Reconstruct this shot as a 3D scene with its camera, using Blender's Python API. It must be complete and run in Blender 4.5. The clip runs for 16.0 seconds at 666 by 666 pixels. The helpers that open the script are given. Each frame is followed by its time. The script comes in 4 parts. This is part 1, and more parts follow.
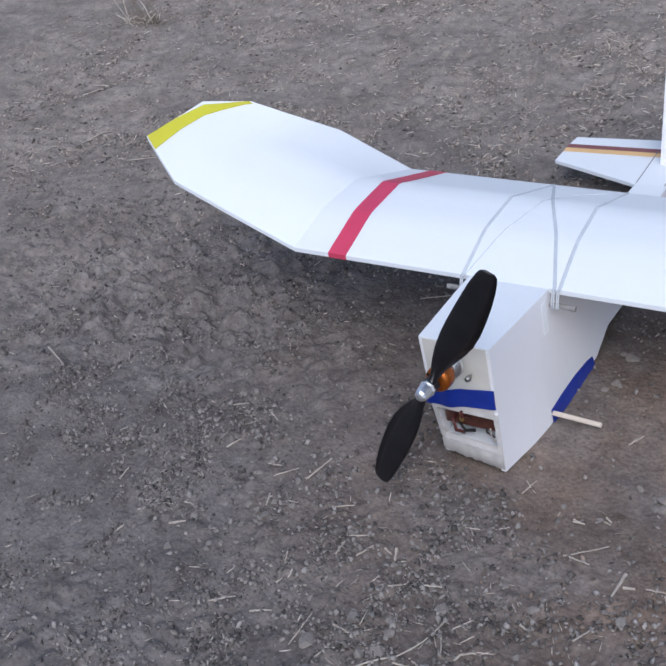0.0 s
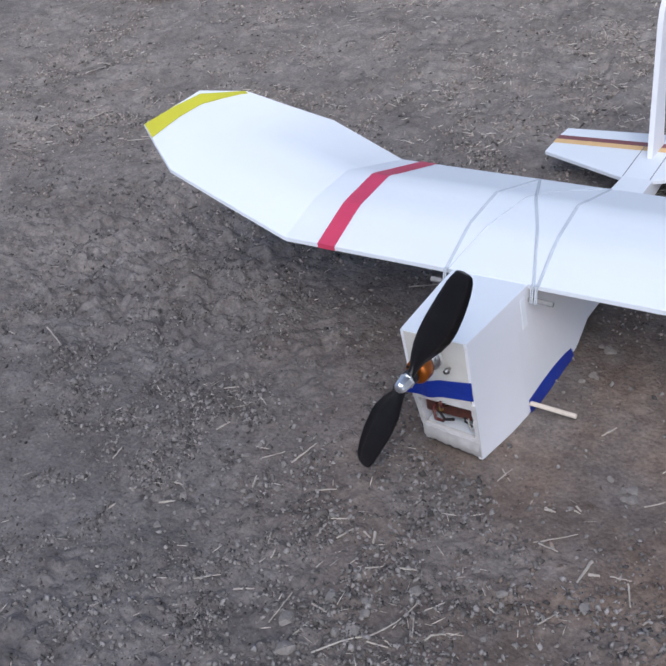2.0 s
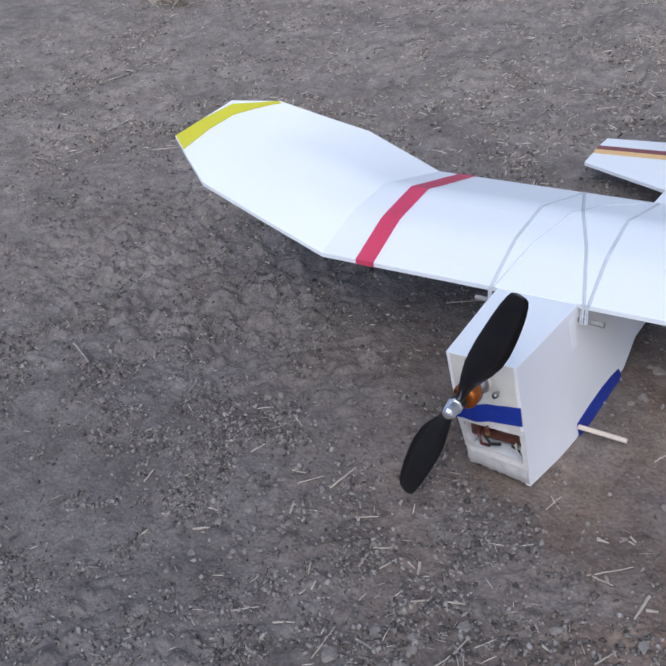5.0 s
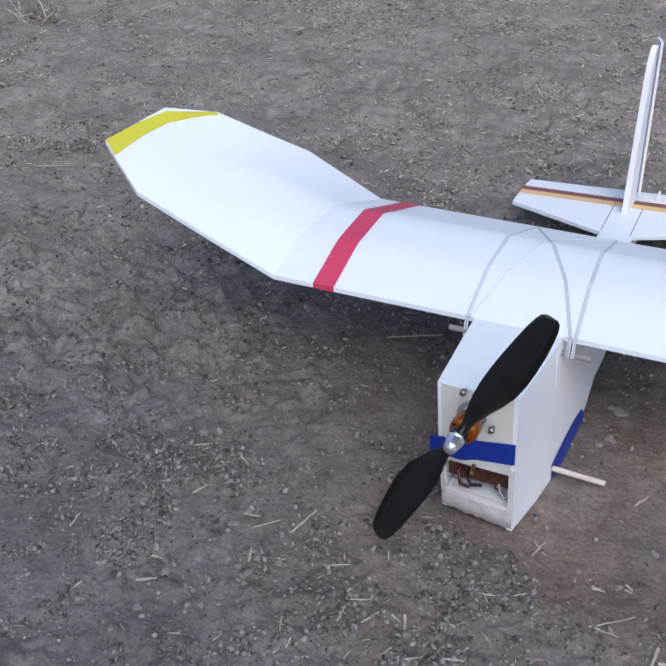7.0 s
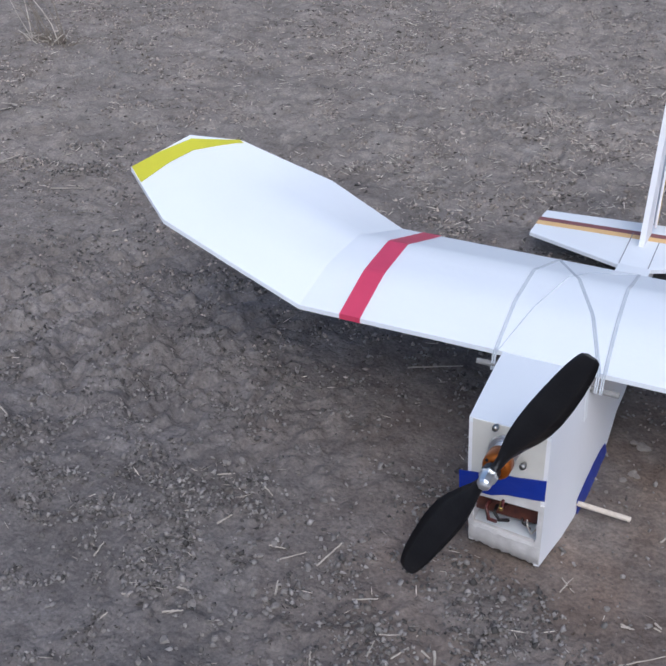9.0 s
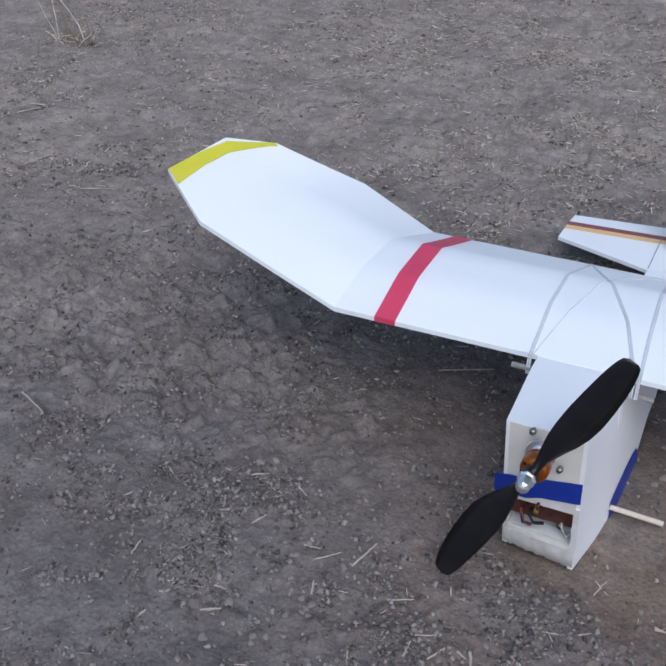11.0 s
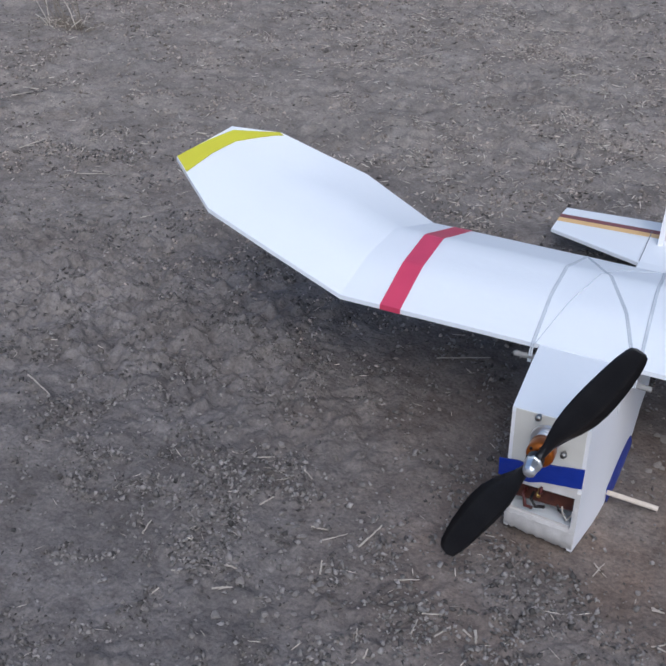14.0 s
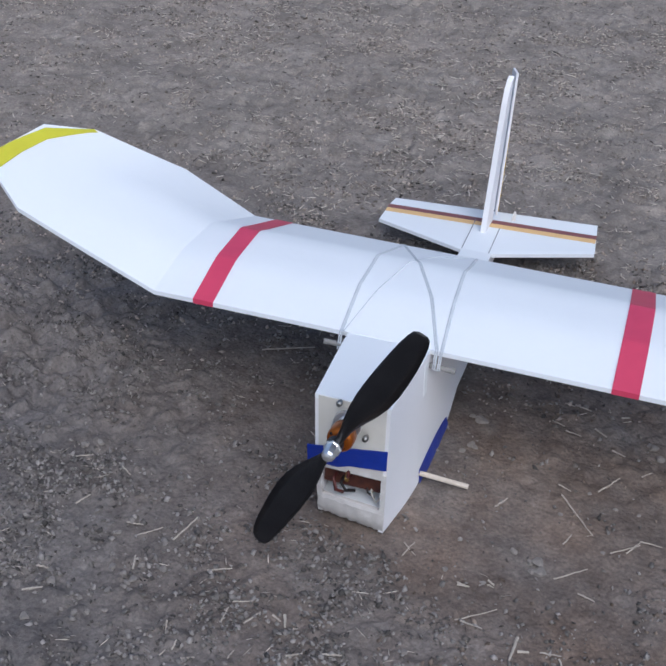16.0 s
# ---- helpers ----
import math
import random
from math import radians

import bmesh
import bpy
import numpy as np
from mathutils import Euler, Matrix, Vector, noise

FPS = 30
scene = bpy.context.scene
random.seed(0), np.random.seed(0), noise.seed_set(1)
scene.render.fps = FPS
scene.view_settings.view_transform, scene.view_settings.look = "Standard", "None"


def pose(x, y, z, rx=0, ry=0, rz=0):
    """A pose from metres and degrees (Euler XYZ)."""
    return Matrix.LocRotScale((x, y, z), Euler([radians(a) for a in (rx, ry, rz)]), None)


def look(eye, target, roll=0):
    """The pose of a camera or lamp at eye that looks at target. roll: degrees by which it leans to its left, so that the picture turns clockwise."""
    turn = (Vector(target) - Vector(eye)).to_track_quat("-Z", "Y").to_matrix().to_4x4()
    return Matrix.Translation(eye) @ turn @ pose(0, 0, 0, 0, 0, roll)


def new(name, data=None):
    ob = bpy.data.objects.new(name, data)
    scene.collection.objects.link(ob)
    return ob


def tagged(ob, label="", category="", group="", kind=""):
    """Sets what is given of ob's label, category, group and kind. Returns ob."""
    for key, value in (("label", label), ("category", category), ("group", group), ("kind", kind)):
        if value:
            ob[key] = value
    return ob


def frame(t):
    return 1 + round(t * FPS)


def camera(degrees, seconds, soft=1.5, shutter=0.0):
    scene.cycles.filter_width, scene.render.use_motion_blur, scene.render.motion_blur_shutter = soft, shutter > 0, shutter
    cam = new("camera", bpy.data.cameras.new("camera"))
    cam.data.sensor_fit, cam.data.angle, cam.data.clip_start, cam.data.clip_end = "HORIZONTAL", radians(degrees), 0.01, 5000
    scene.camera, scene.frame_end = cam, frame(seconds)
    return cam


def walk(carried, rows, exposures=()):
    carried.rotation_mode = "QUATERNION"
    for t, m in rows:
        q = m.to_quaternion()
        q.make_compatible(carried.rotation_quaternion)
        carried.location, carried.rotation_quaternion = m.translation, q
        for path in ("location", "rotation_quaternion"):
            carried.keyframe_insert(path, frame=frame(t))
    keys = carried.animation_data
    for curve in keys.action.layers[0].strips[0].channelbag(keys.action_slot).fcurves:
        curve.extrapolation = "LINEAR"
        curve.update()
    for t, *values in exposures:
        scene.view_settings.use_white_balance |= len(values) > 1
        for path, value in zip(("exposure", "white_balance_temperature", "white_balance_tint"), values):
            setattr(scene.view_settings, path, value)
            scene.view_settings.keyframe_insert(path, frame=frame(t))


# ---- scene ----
EXPOSURES = ((0.0, -0.10, 5150, 7), (8.5, -0.10, 5150, 7), (11.0, -0.22, 5130, 6), (16.0, -0.22, 5130, 6))
cam = camera(34.00, 16.0, 2.0)
walk(cam, [
    (0, pose(0.3543, -0.6538, 0.6447, 56.089, 8.547, 31.307)),
    (0.5, pose(0.3776, -0.6504, 0.6386, 55.351, 7.912, 31.971)),
    (1, pose(0.3916, -0.6548, 0.6676, 54.669, 8.193, 32.265)),
    (1.5, pose(0.3877, -0.6553, 0.6740, 54.486, 8.107, 32.151)),
    (2, pose(0.3823, -0.6572, 0.6795, 54.461, 7.864, 32.089)),
    (2.5, pose(0.3753, -0.6584, 0.6777, 54.743, 7.570, 32.029)),
    (3, pose(0.3746, -0.6595, 0.6856, 54.807, 7.598, 32.155)),
    (3.5, pose(0.3702, -0.6565, 0.6881, 55.008, 7.526, 32.423)),
    (4, pose(0.3702, -0.6519, 0.6953, 55.230, 7.882, 32.880)),
    (4.2, pose(0.3661, -0.6477, 0.6896, 55.544, 7.995, 32.980)),
    (6.3, pose(0.2613, -0.6209, 0.6276, 52.222, 5.895, 29.897)),
    (6.5, pose(0.2423, -0.6161, 0.5928, 54.257, 3.925, 27.885)),
    (7, pose(0.1790, -0.6587, 0.6127, 57.168, 0.715, 24.908)),
    (7.5, pose(0.1628, -0.6622, 0.6165, 57.925, 0.366, 24.534)),
    (8, pose(0.1449, -0.6649, 0.6134, 58.132, -0.499, 24.206)),
    (8.5, pose(0.1455, -0.6663, 0.6177, 58.133, -0.428, 24.542)),
    (11, pose(0.1283, -0.6820, 0.6258, 58.231, -0.578, 25.598)),
    (11.5, pose(0.1053, -0.7043, 0.6474, 57.601, -1.794, 25.236)),
    (12, pose(0.0940, -0.7014, 0.6395, 57.695, -2.190, 25.068)),
    (12.5, pose(0.0845, -0.6993, 0.6370, 57.634, -2.479, 24.824)),
    (13, pose(0.0825, -0.6951, 0.6314, 57.667, -2.532, 24.734)),
    (13.5, pose(0.0949, -0.7061, 0.6334, 57.663, -2.344, 24.598)),
    (14, pose(0.1052, -0.7138, 0.6363, 57.601, -2.057, 24.569)),
    (14.5, pose(0.1128, -0.7241, 0.6433, 57.386, -1.990, 24.508)),
    (15, pose(0.1179, -0.7309, 0.6555, 57.049, -2.514, 23.864)),
    (15.5, pose(0.1346, -0.7239, 0.6542, 57.106, -3.462, 21.521)),
    (16, pose(0.1756, -0.6978, 0.6428, 57.640, -3.282, 18.617)),
], EXPOSURES)

# ---- light ----
world = bpy.data.worlds.new("sky")
scene.world = world
world.use_nodes = True
wn = world.node_tree.nodes
sky = wn.new("ShaderNodeTexSky")
sky.sky_type = "NISHITA"
sky.sun_disc = False
sky.sun_elevation = radians(50)
sky.sun_rotation = radians(150)
sky.altitude = 300
sky.dust_density = 9.0
sky.ozone_density = 0.3
wn["Background"].inputs["Strength"].default_value = 0.15
world.node_tree.links.new(sky.outputs["Color"], wn["Background"].inputs["Color"])

sun = new("sun", bpy.data.lights.new("sun", "SUN"))
sun.data.energy = 0.48
sun.data.angle = radians(110)
sun.data.color = (1.0, 0.97, 0.93)
sun.matrix_world = look((0.62, -1.08, 1.50), (0, 0, 0))


# ---- materials ----
def material(name, colour, rough=0.6, metal=0.0, second=None, scale=30.0, mix=0.5, bump=0.0, bump_scale=200.0, island=0.0, spec=0.5, coat=0.0, thin=0.0):
    m = bpy.data.materials.new(name)
    m.use_nodes = True
    nt, p = m.node_tree, m.node_tree.nodes["Principled BSDF"]
    p.inputs["Roughness"].default_value, p.inputs["Metallic"].default_value = rough, metal
    p.inputs["Specular IOR Level"].default_value = spec
    p.inputs["Coat Weight"].default_value = coat
    p.inputs["Base Color"].default_value = (*colour, 1)
    co = nt.nodes.new("ShaderNodeTexCoord")
    last = None
    if second:
        n = nt.nodes.new("ShaderNodeTexNoise")
        n.inputs["Scale"].default_value, n.inputs["Detail"].default_value = scale, 5
        nt.links.new(co.outputs["Object"], n.inputs["Vector"])
        r = nt.nodes.new("ShaderNodeValToRGB")
        r.color_ramp.elements[0].position, r.color_ramp.elements[1].position = 0.5 - mix / 2, 0.5 + mix / 2
        r.color_ramp.elements[0].color, r.color_ramp.elements[1].color = (*colour, 1), (*second, 1)
        nt.links.new(n.outputs["Fac"], r.inputs["Fac"])
        last = r.outputs["Color"]
    if island:
        g = nt.nodes.new("ShaderNodeNewGeometry")
        k = nt.nodes.new("ShaderNodeMapRange")
        k.inputs["To Min"].default_value, k.inputs["To Max"].default_value = 1 - island, 1 + island
        nt.links.new(g.outputs["Random Per Island"], k.inputs["Value"])
        h = nt.nodes.new("ShaderNodeHueSaturation")
        h.inputs["Color"].default_value = (*colour, 1)
        if last:
            nt.links.new(last, h.inputs["Color"])
        nt.links.new(k.outputs["Result"], h.inputs["Value"])
        last = h.outputs["Color"]
    if last:
        nt.links.new(last, p.inputs["Base Color"])
    if bump:
        n = nt.nodes.new("ShaderNodeTexNoise")
        n.inputs["Scale"].default_value, n.inputs["Detail"].default_value = bump_scale, 6
        nt.links.new(co.outputs["Object"], n.inputs["Vector"])
        b = nt.nodes.new("ShaderNodeBump")
        b.inputs["Distance"].default_value, b.inputs["Strength"].default_value = bump, 1.0
        nt.links.new(n.outputs["Fac"], b.inputs["Height"])
        nt.links.new(b.outputs["Normal"], p.inputs["Normal"])
    if thin:  # light foam lets a little light through
        through_foam, both = nt.nodes.new("ShaderNodeBsdfTranslucent"), nt.nodes.new("ShaderNodeMixShader")
        through_foam.inputs["Color"].default_value = (0.93, 0.94, 0.95, 1)
        both.inputs["Fac"].default_value = thin
        nt.links.new(p.outputs["BSDF"], both.inputs[1])
        nt.links.new(through_foam.outputs["BSDF"], both.inputs[2])
        nt.links.new(both.outputs["Shader"], nt.nodes["Material Output"].inputs["Surface"])
    return m


def soil_material():
    """Dry soil: grey dust, browner patches, damp-looking dark grains and fine relief."""
    m = bpy.data.materials.new("dry soil")
    m.use_nodes = True
    nt, p = m.node_tree, m.node_tree.nodes["Principled BSDF"]
    p.inputs["Roughness"].default_value, p.inputs["Specular IOR Level"].default_value = 0.95, 0.2
    co = nt.nodes.new("ShaderNodeTexCoord")

    def noise_at(scale, detail=4, rough=0.6, offset=0.0):
        v = nt.nodes.new("ShaderNodeMapping")
        v.inputs["Location"].default_value = (offset, offset * 0.7, 0)
        nt.links.new(co.outputs["Object"], v.inputs["Vector"])
        n = nt.nodes.new("ShaderNodeTexNoise")
        n.inputs["Scale"].default_value, n.inputs["Detail"].default_value, n.inputs["Roughness"].default_value = scale, detail, rough
        nt.links.new(v.outputs["Vector"], n.inputs["Vector"])
        return n.outputs["Fac"]

    def ramp(value, low, high, a, b):
        r = nt.nodes.new("ShaderNodeValToRGB")
        r.color_ramp.elements[0].position, r.color_ramp.elements[1].position = low, high
        r.color_ramp.elements[0].color, r.color_ramp.elements[1].color = (*a, 1), (*b, 1)
        nt.links.new(value, r.inputs["Fac"])
        return r.outputs["Color"]

    def blend(kind, fac, a, b):
        x = nt.nodes.new("ShaderNodeMix")
        x.data_type, x.blend_type = "RGBA", kind
        if isinstance(fac, float):
            x.inputs["Factor"].default_value = fac
        else:
            nt.links.new(fac, x.inputs["Factor"])
        nt.links.new(a, x.inputs[6])
        nt.links.new(b, x.inputs[7])
        return x.outputs[2]

    base = ramp(noise_at(2.1, 3, 0.55, 3.3), 0.4, 0.62, SOIL_GREY, SOIL_BROWN)
    # paler blotches in the soil colour where the clods lie to the west
    clod = nt.nodes.new("ShaderNodeMapping")
    clod.inputs["Location"].default_value, clod.inputs["Scale"].default_value = (1.55, -0.48, 0), (2.9, 3.2, 1)
    nt.links.new(co.outputs["Object"], clod.inputs["Vector"])
    round_patch = nt.nodes.new("ShaderNodeTexGradient")
    round_patch.gradient_type = "QUADRATIC_SPHERE"
    nt.links.new(clod.outputs["Vector"], round_patch.inputs["Vector"])
    base = blend("MIX", round_patch.outputs["Fac"], base, ramp(noise_at(30, 4, 0.6, 5.0), 0.35, 0.6, SOIL_GREY, SOIL_CLOD))
    # a browner field lies to the east
    def field(centre, near, far, scale, reach, offset):
        """0 inside a round field of soil and 1 outside, with a ragged rim."""
        d = nt.nodes.new("ShaderNodeVectorMath")
        d.operation = "DISTANCE"
        nt.links.new(co.outputs["Object"], d.inputs[0])
        d.inputs[1].default_value = centre
        a = nt.nodes.new("ShaderNodeMath")
        a.operation = "MULTIPLY_ADD"
        nt.links.new(noise_at(scale, 5, 0.6, offset), a.inputs[0])
        a.inputs[1].default_value = reach
        nt.links.new(d.outputs["Value"], a.inputs[2])
        m = nt.nodes.new("ShaderNodeMapRange")
        m.inputs["From Min"].default_value, m.inputs["From Max"].default_value = near, far
        nt.links.new(a.outputs["Value"], m.inputs["Value"])
        return m.outputs["Result"]

    warm = ramp(noise_at(9, 3, 0.6, 1.0), 0.3, 0.7, SOIL_WARM, SOIL_BROWN)
    base = blend("MIX", field((0.22, 0.10, 0), 0.42, 0.66, 4.0, 0.36, 8.0), warm, base)
    # a darker brown field under the left wing, beside the fuselage
    base = blend("MIX", field((-0.13, 0.15, 0), 0.14, 0.36, 5.0, 0.30, 15.0), ramp(noise_at(12, 4, 0.6, 21.0), 0.3, 0.7, SOIL_DARK_BROWN, SOIL_BROWN), base)
    # paler soil to the north and all round, outside a ragged field
    base = blend("MIX", field((-0.05, -0.18, 0), 0.72, 1.38, 1.6, 0.60, 2.5), base, ramp(noise_at(5, 3, 0.6, 6.0), 0.35, 0.65, SOIL_FAR, SOIL_PALE))
    blot = ramp(noise_at(46, 6, 0.70, 7.0), 0.34, 0.66, (0.74, 0.73, 0.73), (1.22, 1.22, 1.22))
    wide = ramp(noise_at(11, 4, 0.55, 4.0), 0.34, 0.66, (0.80, 0.79, 0.79), (1.17, 1.17, 1.17))
    blot = blend("MULTIPLY", 1.0, blot, wide)
    grain = ramp(noise_at(260, 5, 0.75), 0.3, 0.7, (0.66, 0.66, 0.66), (1.24, 1.24, 1.24))
    col = blend("MULTIPLY", 1.0, blend("MULTIPLY", 1.0, base, blot), grain)
    nt.links.new(col, p.inputs["Base Color"])
    b1 = nt.nodes.new("ShaderNodeBump")
    b1.inputs["Distance"].default_value = 0.0008
    loose = nt.nodes.new("ShaderNodeMath")
    loose.operation = "MULTIPLY"
    nt.links.new(noise_at(330, 4, 0.75, 2.0), loose.inputs[0])
    nt.links.new(ramp(noise_at(14, 4, 0.6, 12.0), 0.42, 0.62, (0.6, 0.6, 0.6), (1.35, 1.35, 1.35)), loose.inputs[1])
    nt.links.new(loose.outputs["Value"], b1.inputs["Height"])
    crumb = nt.nodes.new("ShaderNodeTexVoronoi")
    crumb.feature, crumb.inputs["Scale"].default_value, crumb.inputs["Randomness"].default_value = "SMOOTH_F1", 230, 1.0
    crumb.inputs["Smoothness"].default_value = 0.45
    nt.links.new(co.outputs["Object"], crumb.inputs["Vector"])
    flip = nt.nodes.new("ShaderNodeMath")
    flip.operation = "MULTIPLY"
    nt.links.new(crumb.outputs["Distance"], flip.inputs[0])
    flip.inputs[1].default_value = 0.5
    b2 = nt.nodes.new("ShaderNodeBump")
    b2.invert = True
    b2.inputs["Distance"].default_value = 0.0022
    nt.links.new(flip.outputs["Value"], b2.inputs["Height"])
    nt.links.new(b1.outputs["Normal"], b2.inputs["Normal"])
    nt.links.new(b2.outputs["Normal"], p.inputs["Normal"])
    return m


SOIL_GREY, SOIL_BROWN, SOIL_WARM = (0.158, 0.141, 0.132), (0.160, 0.141, 0.128), (0.180, 0.132, 0.101)
SOIL_DARK_BROWN = (0.140, 0.114, 0.098)
SOIL_PALE = (0.238, 0.210, 0.183)
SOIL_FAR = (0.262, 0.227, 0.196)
SOIL_CLOD = (0.215, 0.196, 0.188)
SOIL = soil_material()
FOAM = material("white foam board", (0.885, 0.900, 0.922), 0.55, second=(0.865, 0.880, 0.905), scale=14, bump=0.0003, bump_scale=90, thin=0.16)
# FOAM's board again, its colour warmed for light bounced up off the soil
SIDE_FOAM = material("bounce-tinted foam board", (0.845, 0.828, 0.842), 0.6, second=(0.815, 0.792, 0.80), scale=11, bump=0.0004, bump_scale=70)
FOAM_EDGE = material("cut foam edge", (0.70, 0.67, 0.65), 0.9, second=(0.58, 0.545, 0.52), scale=120, bump=0.0003, bump_scale=500)
DIRTY_FOAM = material("soiled foam", (0.56, 0.53, 0.51), 0.9, second=(0.40, 0.37, 0.35), scale=90, bump=0.0005, bump_scale=350)
WALL_FOAM = material("smudged foam board", (0.75, 0.715, 0.65), 0.7, second=(0.61, 0.58, 0.52), scale=25, bump=0.0003, bump_scale=150)
YELLOW = material("yellow tape", (0.62, 0.58, 0.03), 0.35, second=(0.56, 0.52, 0.03), scale=40)
RED = material("red tape", (0.58, 0.058, 0.120), 0.38, second=(0.51, 0.048, 0.105), scale=40)
MAROON = material("maroon tape", (0.24, 0.085, 0.08), 0.45, second=(0.19, 0.065, 0.065), scale=60)
ORANGE = material("pale orange tape", (0.74, 0.50, 0.22), 0.45, second=(0.68, 0.45, 0.19), scale=60)
GOLD = material("golden yellow tape", (0.62, 0.40, 0.01), 0.45, second=(0.55, 0.35, 0.01), scale=60)
BLUE = material("blue tape", (0.012, 0.03, 0.26), 0.28, second=(0.018, 0.04, 0.32), scale=70, bump=0.0006, bump_scale=80)
BLACK = material("black nylon", (0.006, 0.006, 0.008), 0.33, second=(0.012, 0.012, 0.014), scale=60, bump=0.0002, bump_scale=400)
ALUMINIUM = material("bright aluminium", (0.90, 0.90, 0.91), 0.38, 1.0)
STEEL = material("screw steel", (0.33, 0.32, 0.30), 0.35, 1.0)
BELL = material("amber anodised bell", (0.42, 0.12, 0.012), 0.3, 0.7, second=(0.30, 0.08, 0.01), scale=80)
COPPER = material("copper windings", (0.25, 0.09, 0.03), 0.4, 0.6)
BRASS = material("brass", (0.60, 0.42, 0.12), 0.3, 1.0)
BOARD = material("speed controller wrap", (0.13, 0.045, 0.025), 0.4, second=(0.04, 0.014, 0.016), scale=110)
RUBBER = material("pale rubber", (0.50, 0.52, 0.55), 0.5, second=(0.62, 0.64, 0.67), scale=60)
WIRE_DARK = material("dark wire", (0.015, 0.012, 0.012), 0.45)
WIRE_RED = material("red wire", (0.10, 0.022, 0.018), 0.45)
WIRE_PALE = material("pale wire", (0.55, 0.5, 0.45), 0.5)
BAMBOO = material("bare bamboo", (0.66, 0.58, 0.50), 0.6, second=(0.55, 0.47, 0.38), scale=300)
DOWEL = material("greyed dowel", (0.27, 0.26, 0.25), 0.7, second=(0.20, 0.19, 0.18), scale=250)
LINE = material("pencil line", (0.26, 0.26, 0.28), 0.7)
PALE_CRUMB = material("pale soil crumb", (0.24, 0.202, 0.172), 0.97, second=(0.38, 0.322, 0.275), scale=60, bump=0.0006, bump_scale=700, island=0.5, spec=0.15)
# dark bits in place of the small shadows beside the soil crumbs
SHADE_BITS = material("dark shade bits", (0.06, 0.052, 0.047), 0.95, second=(0.12, 0.104, 0.09), scale=60, island=0.5, spec=0.15)
CRUMB = material("soil crumb", (0.125, 0.112, 0.103), 0.97, second=(0.250, 0.228, 0.211), scale=60, bump=0.0006, bump_scale=700, island=0.65, spec=0.12)
BROWN_CRUMB = material("brown soil crumb", (0.140, 0.108, 0.086), 0.97, second=(0.225, 0.178, 0.142), scale=60, bump=0.0006, bump_scale=700, island=0.5, spec=0.12)
PEBBLE = material("grey pebble", (0.135, 0.117, 0.102), 0.95, second=(0.185, 0.161, 0.141), scale=90, bump=0.0008, bump_scale=500, island=0.35, spec=0.25)
STONE = material("weathered stone", (0.185, 0.164, 0.147), 0.95, second=(0.262, 0.234, 0.210), scale=160, bump=0.0012, bump_scale=400, spec=0.25)
DRY_STEM = material("dry plant stem", (0.27, 0.23, 0.185), 0.85, second=(0.17, 0.14, 0.115), scale=90, spec=0.2)
STRAW = material("dry straw", (0.60, 0.53, 0.45), 0.8, second=(0.36, 0.315, 0.265), scale=120, island=0.4, spec=0.25)


# ---- mesh helpers ----
def part(name, bm, mat, parent=None, label="", smooth=False, crease=0):
    me = bpy.data.meshes.new(name)
    bmesh.ops.recalc_face_normals(bm, faces=bm.faces)
    bm.to_mesh(me)
    bm.free()
    me.materials.append(mat)
    if smooth:
        me.polygons.foreach_set("use_smooth", [True] * len(me.polygons))
    if crease:
        me.set_sharp_from_angle(angle=radians(crease))
    ob = new(name, me)
    ob.parent = parent
    return tagged(ob, label)


def thing(name, label, category, m=None, group="", kind=""):
    ob = new(name)
    ob.empty_display_size = 0.05
    if m is not None:
        ob.matrix_basis = m
    return tagged(ob, label, category, group, kind)


def skin(rings, closed=True, caps=True):
    """A tube through rings of equally many points."""
    bm = bmesh.new()
    vs = [[bm.verts.new(p) for p in ring] for ring in rings]
    n = len(rings[0])
    for a, b in zip(vs, vs[1:]):
        for i in range(n if closed else n - 1):
            bm.faces.new((a[i], a[(i + 1) % n], b[(i + 1) % n], b[i]))
    if caps and closed:
        bm.faces.new(vs[0][::-1])
        bm.faces.new(vs[-1])
    return bm


def sheet(rows, offset):
    """A plate: a grid of points, and the same grid moved by offset, closed all round."""
    bm = bmesh.new()
    off = Vector(offset)
    top = [[bm.verts.new(p) for p in row] for row in rows]
    low = [[bm.verts.new(Vector(p) + off) for p in row] for row in rows]
    h, w = len(rows), len(rows[0])
    for j in range(h - 1):
        for i in range(w - 1):
            bm.faces.new((top[j][i], top[j][i + 1], top[j + 1][i + 1], top[j + 1][i]))
            bm.faces.new((low[j][i], low[j + 1][i], low[j + 1][i + 1], low[j][i + 1]))
    rim = [(0, i) for i in range(w)] + [(j, w - 1) for j in range(1, h)] + [(h - 1, i) for i in range(w - 2, -1, -1)] + [(j, 0) for j in range(h - 2, 0, -1)]
    for a, b in zip(rim, rim[1:] + rim[:1]):
        bm.faces.new((top[a[0]][a[1]], low[a[0]][a[1]], low[b[0]][b[1]], top[b[0]][b[1]]))
    return bm


def plate(points, offset):
    """A plate from an outline."""
    bm = bmesh.new()
    off = Vector(offset)
    a, b = [bm.verts.new(p) for p in points], [bm.verts.new(Vector(p) + off) for p in points]
    bm.faces.new(a), bm.faces.new(b[::-1])
    for i in range(len(points)):
        j = (i + 1) % len(points)
        bm.faces.new((a[i], b[i], b[j], a[j]))
    return bm


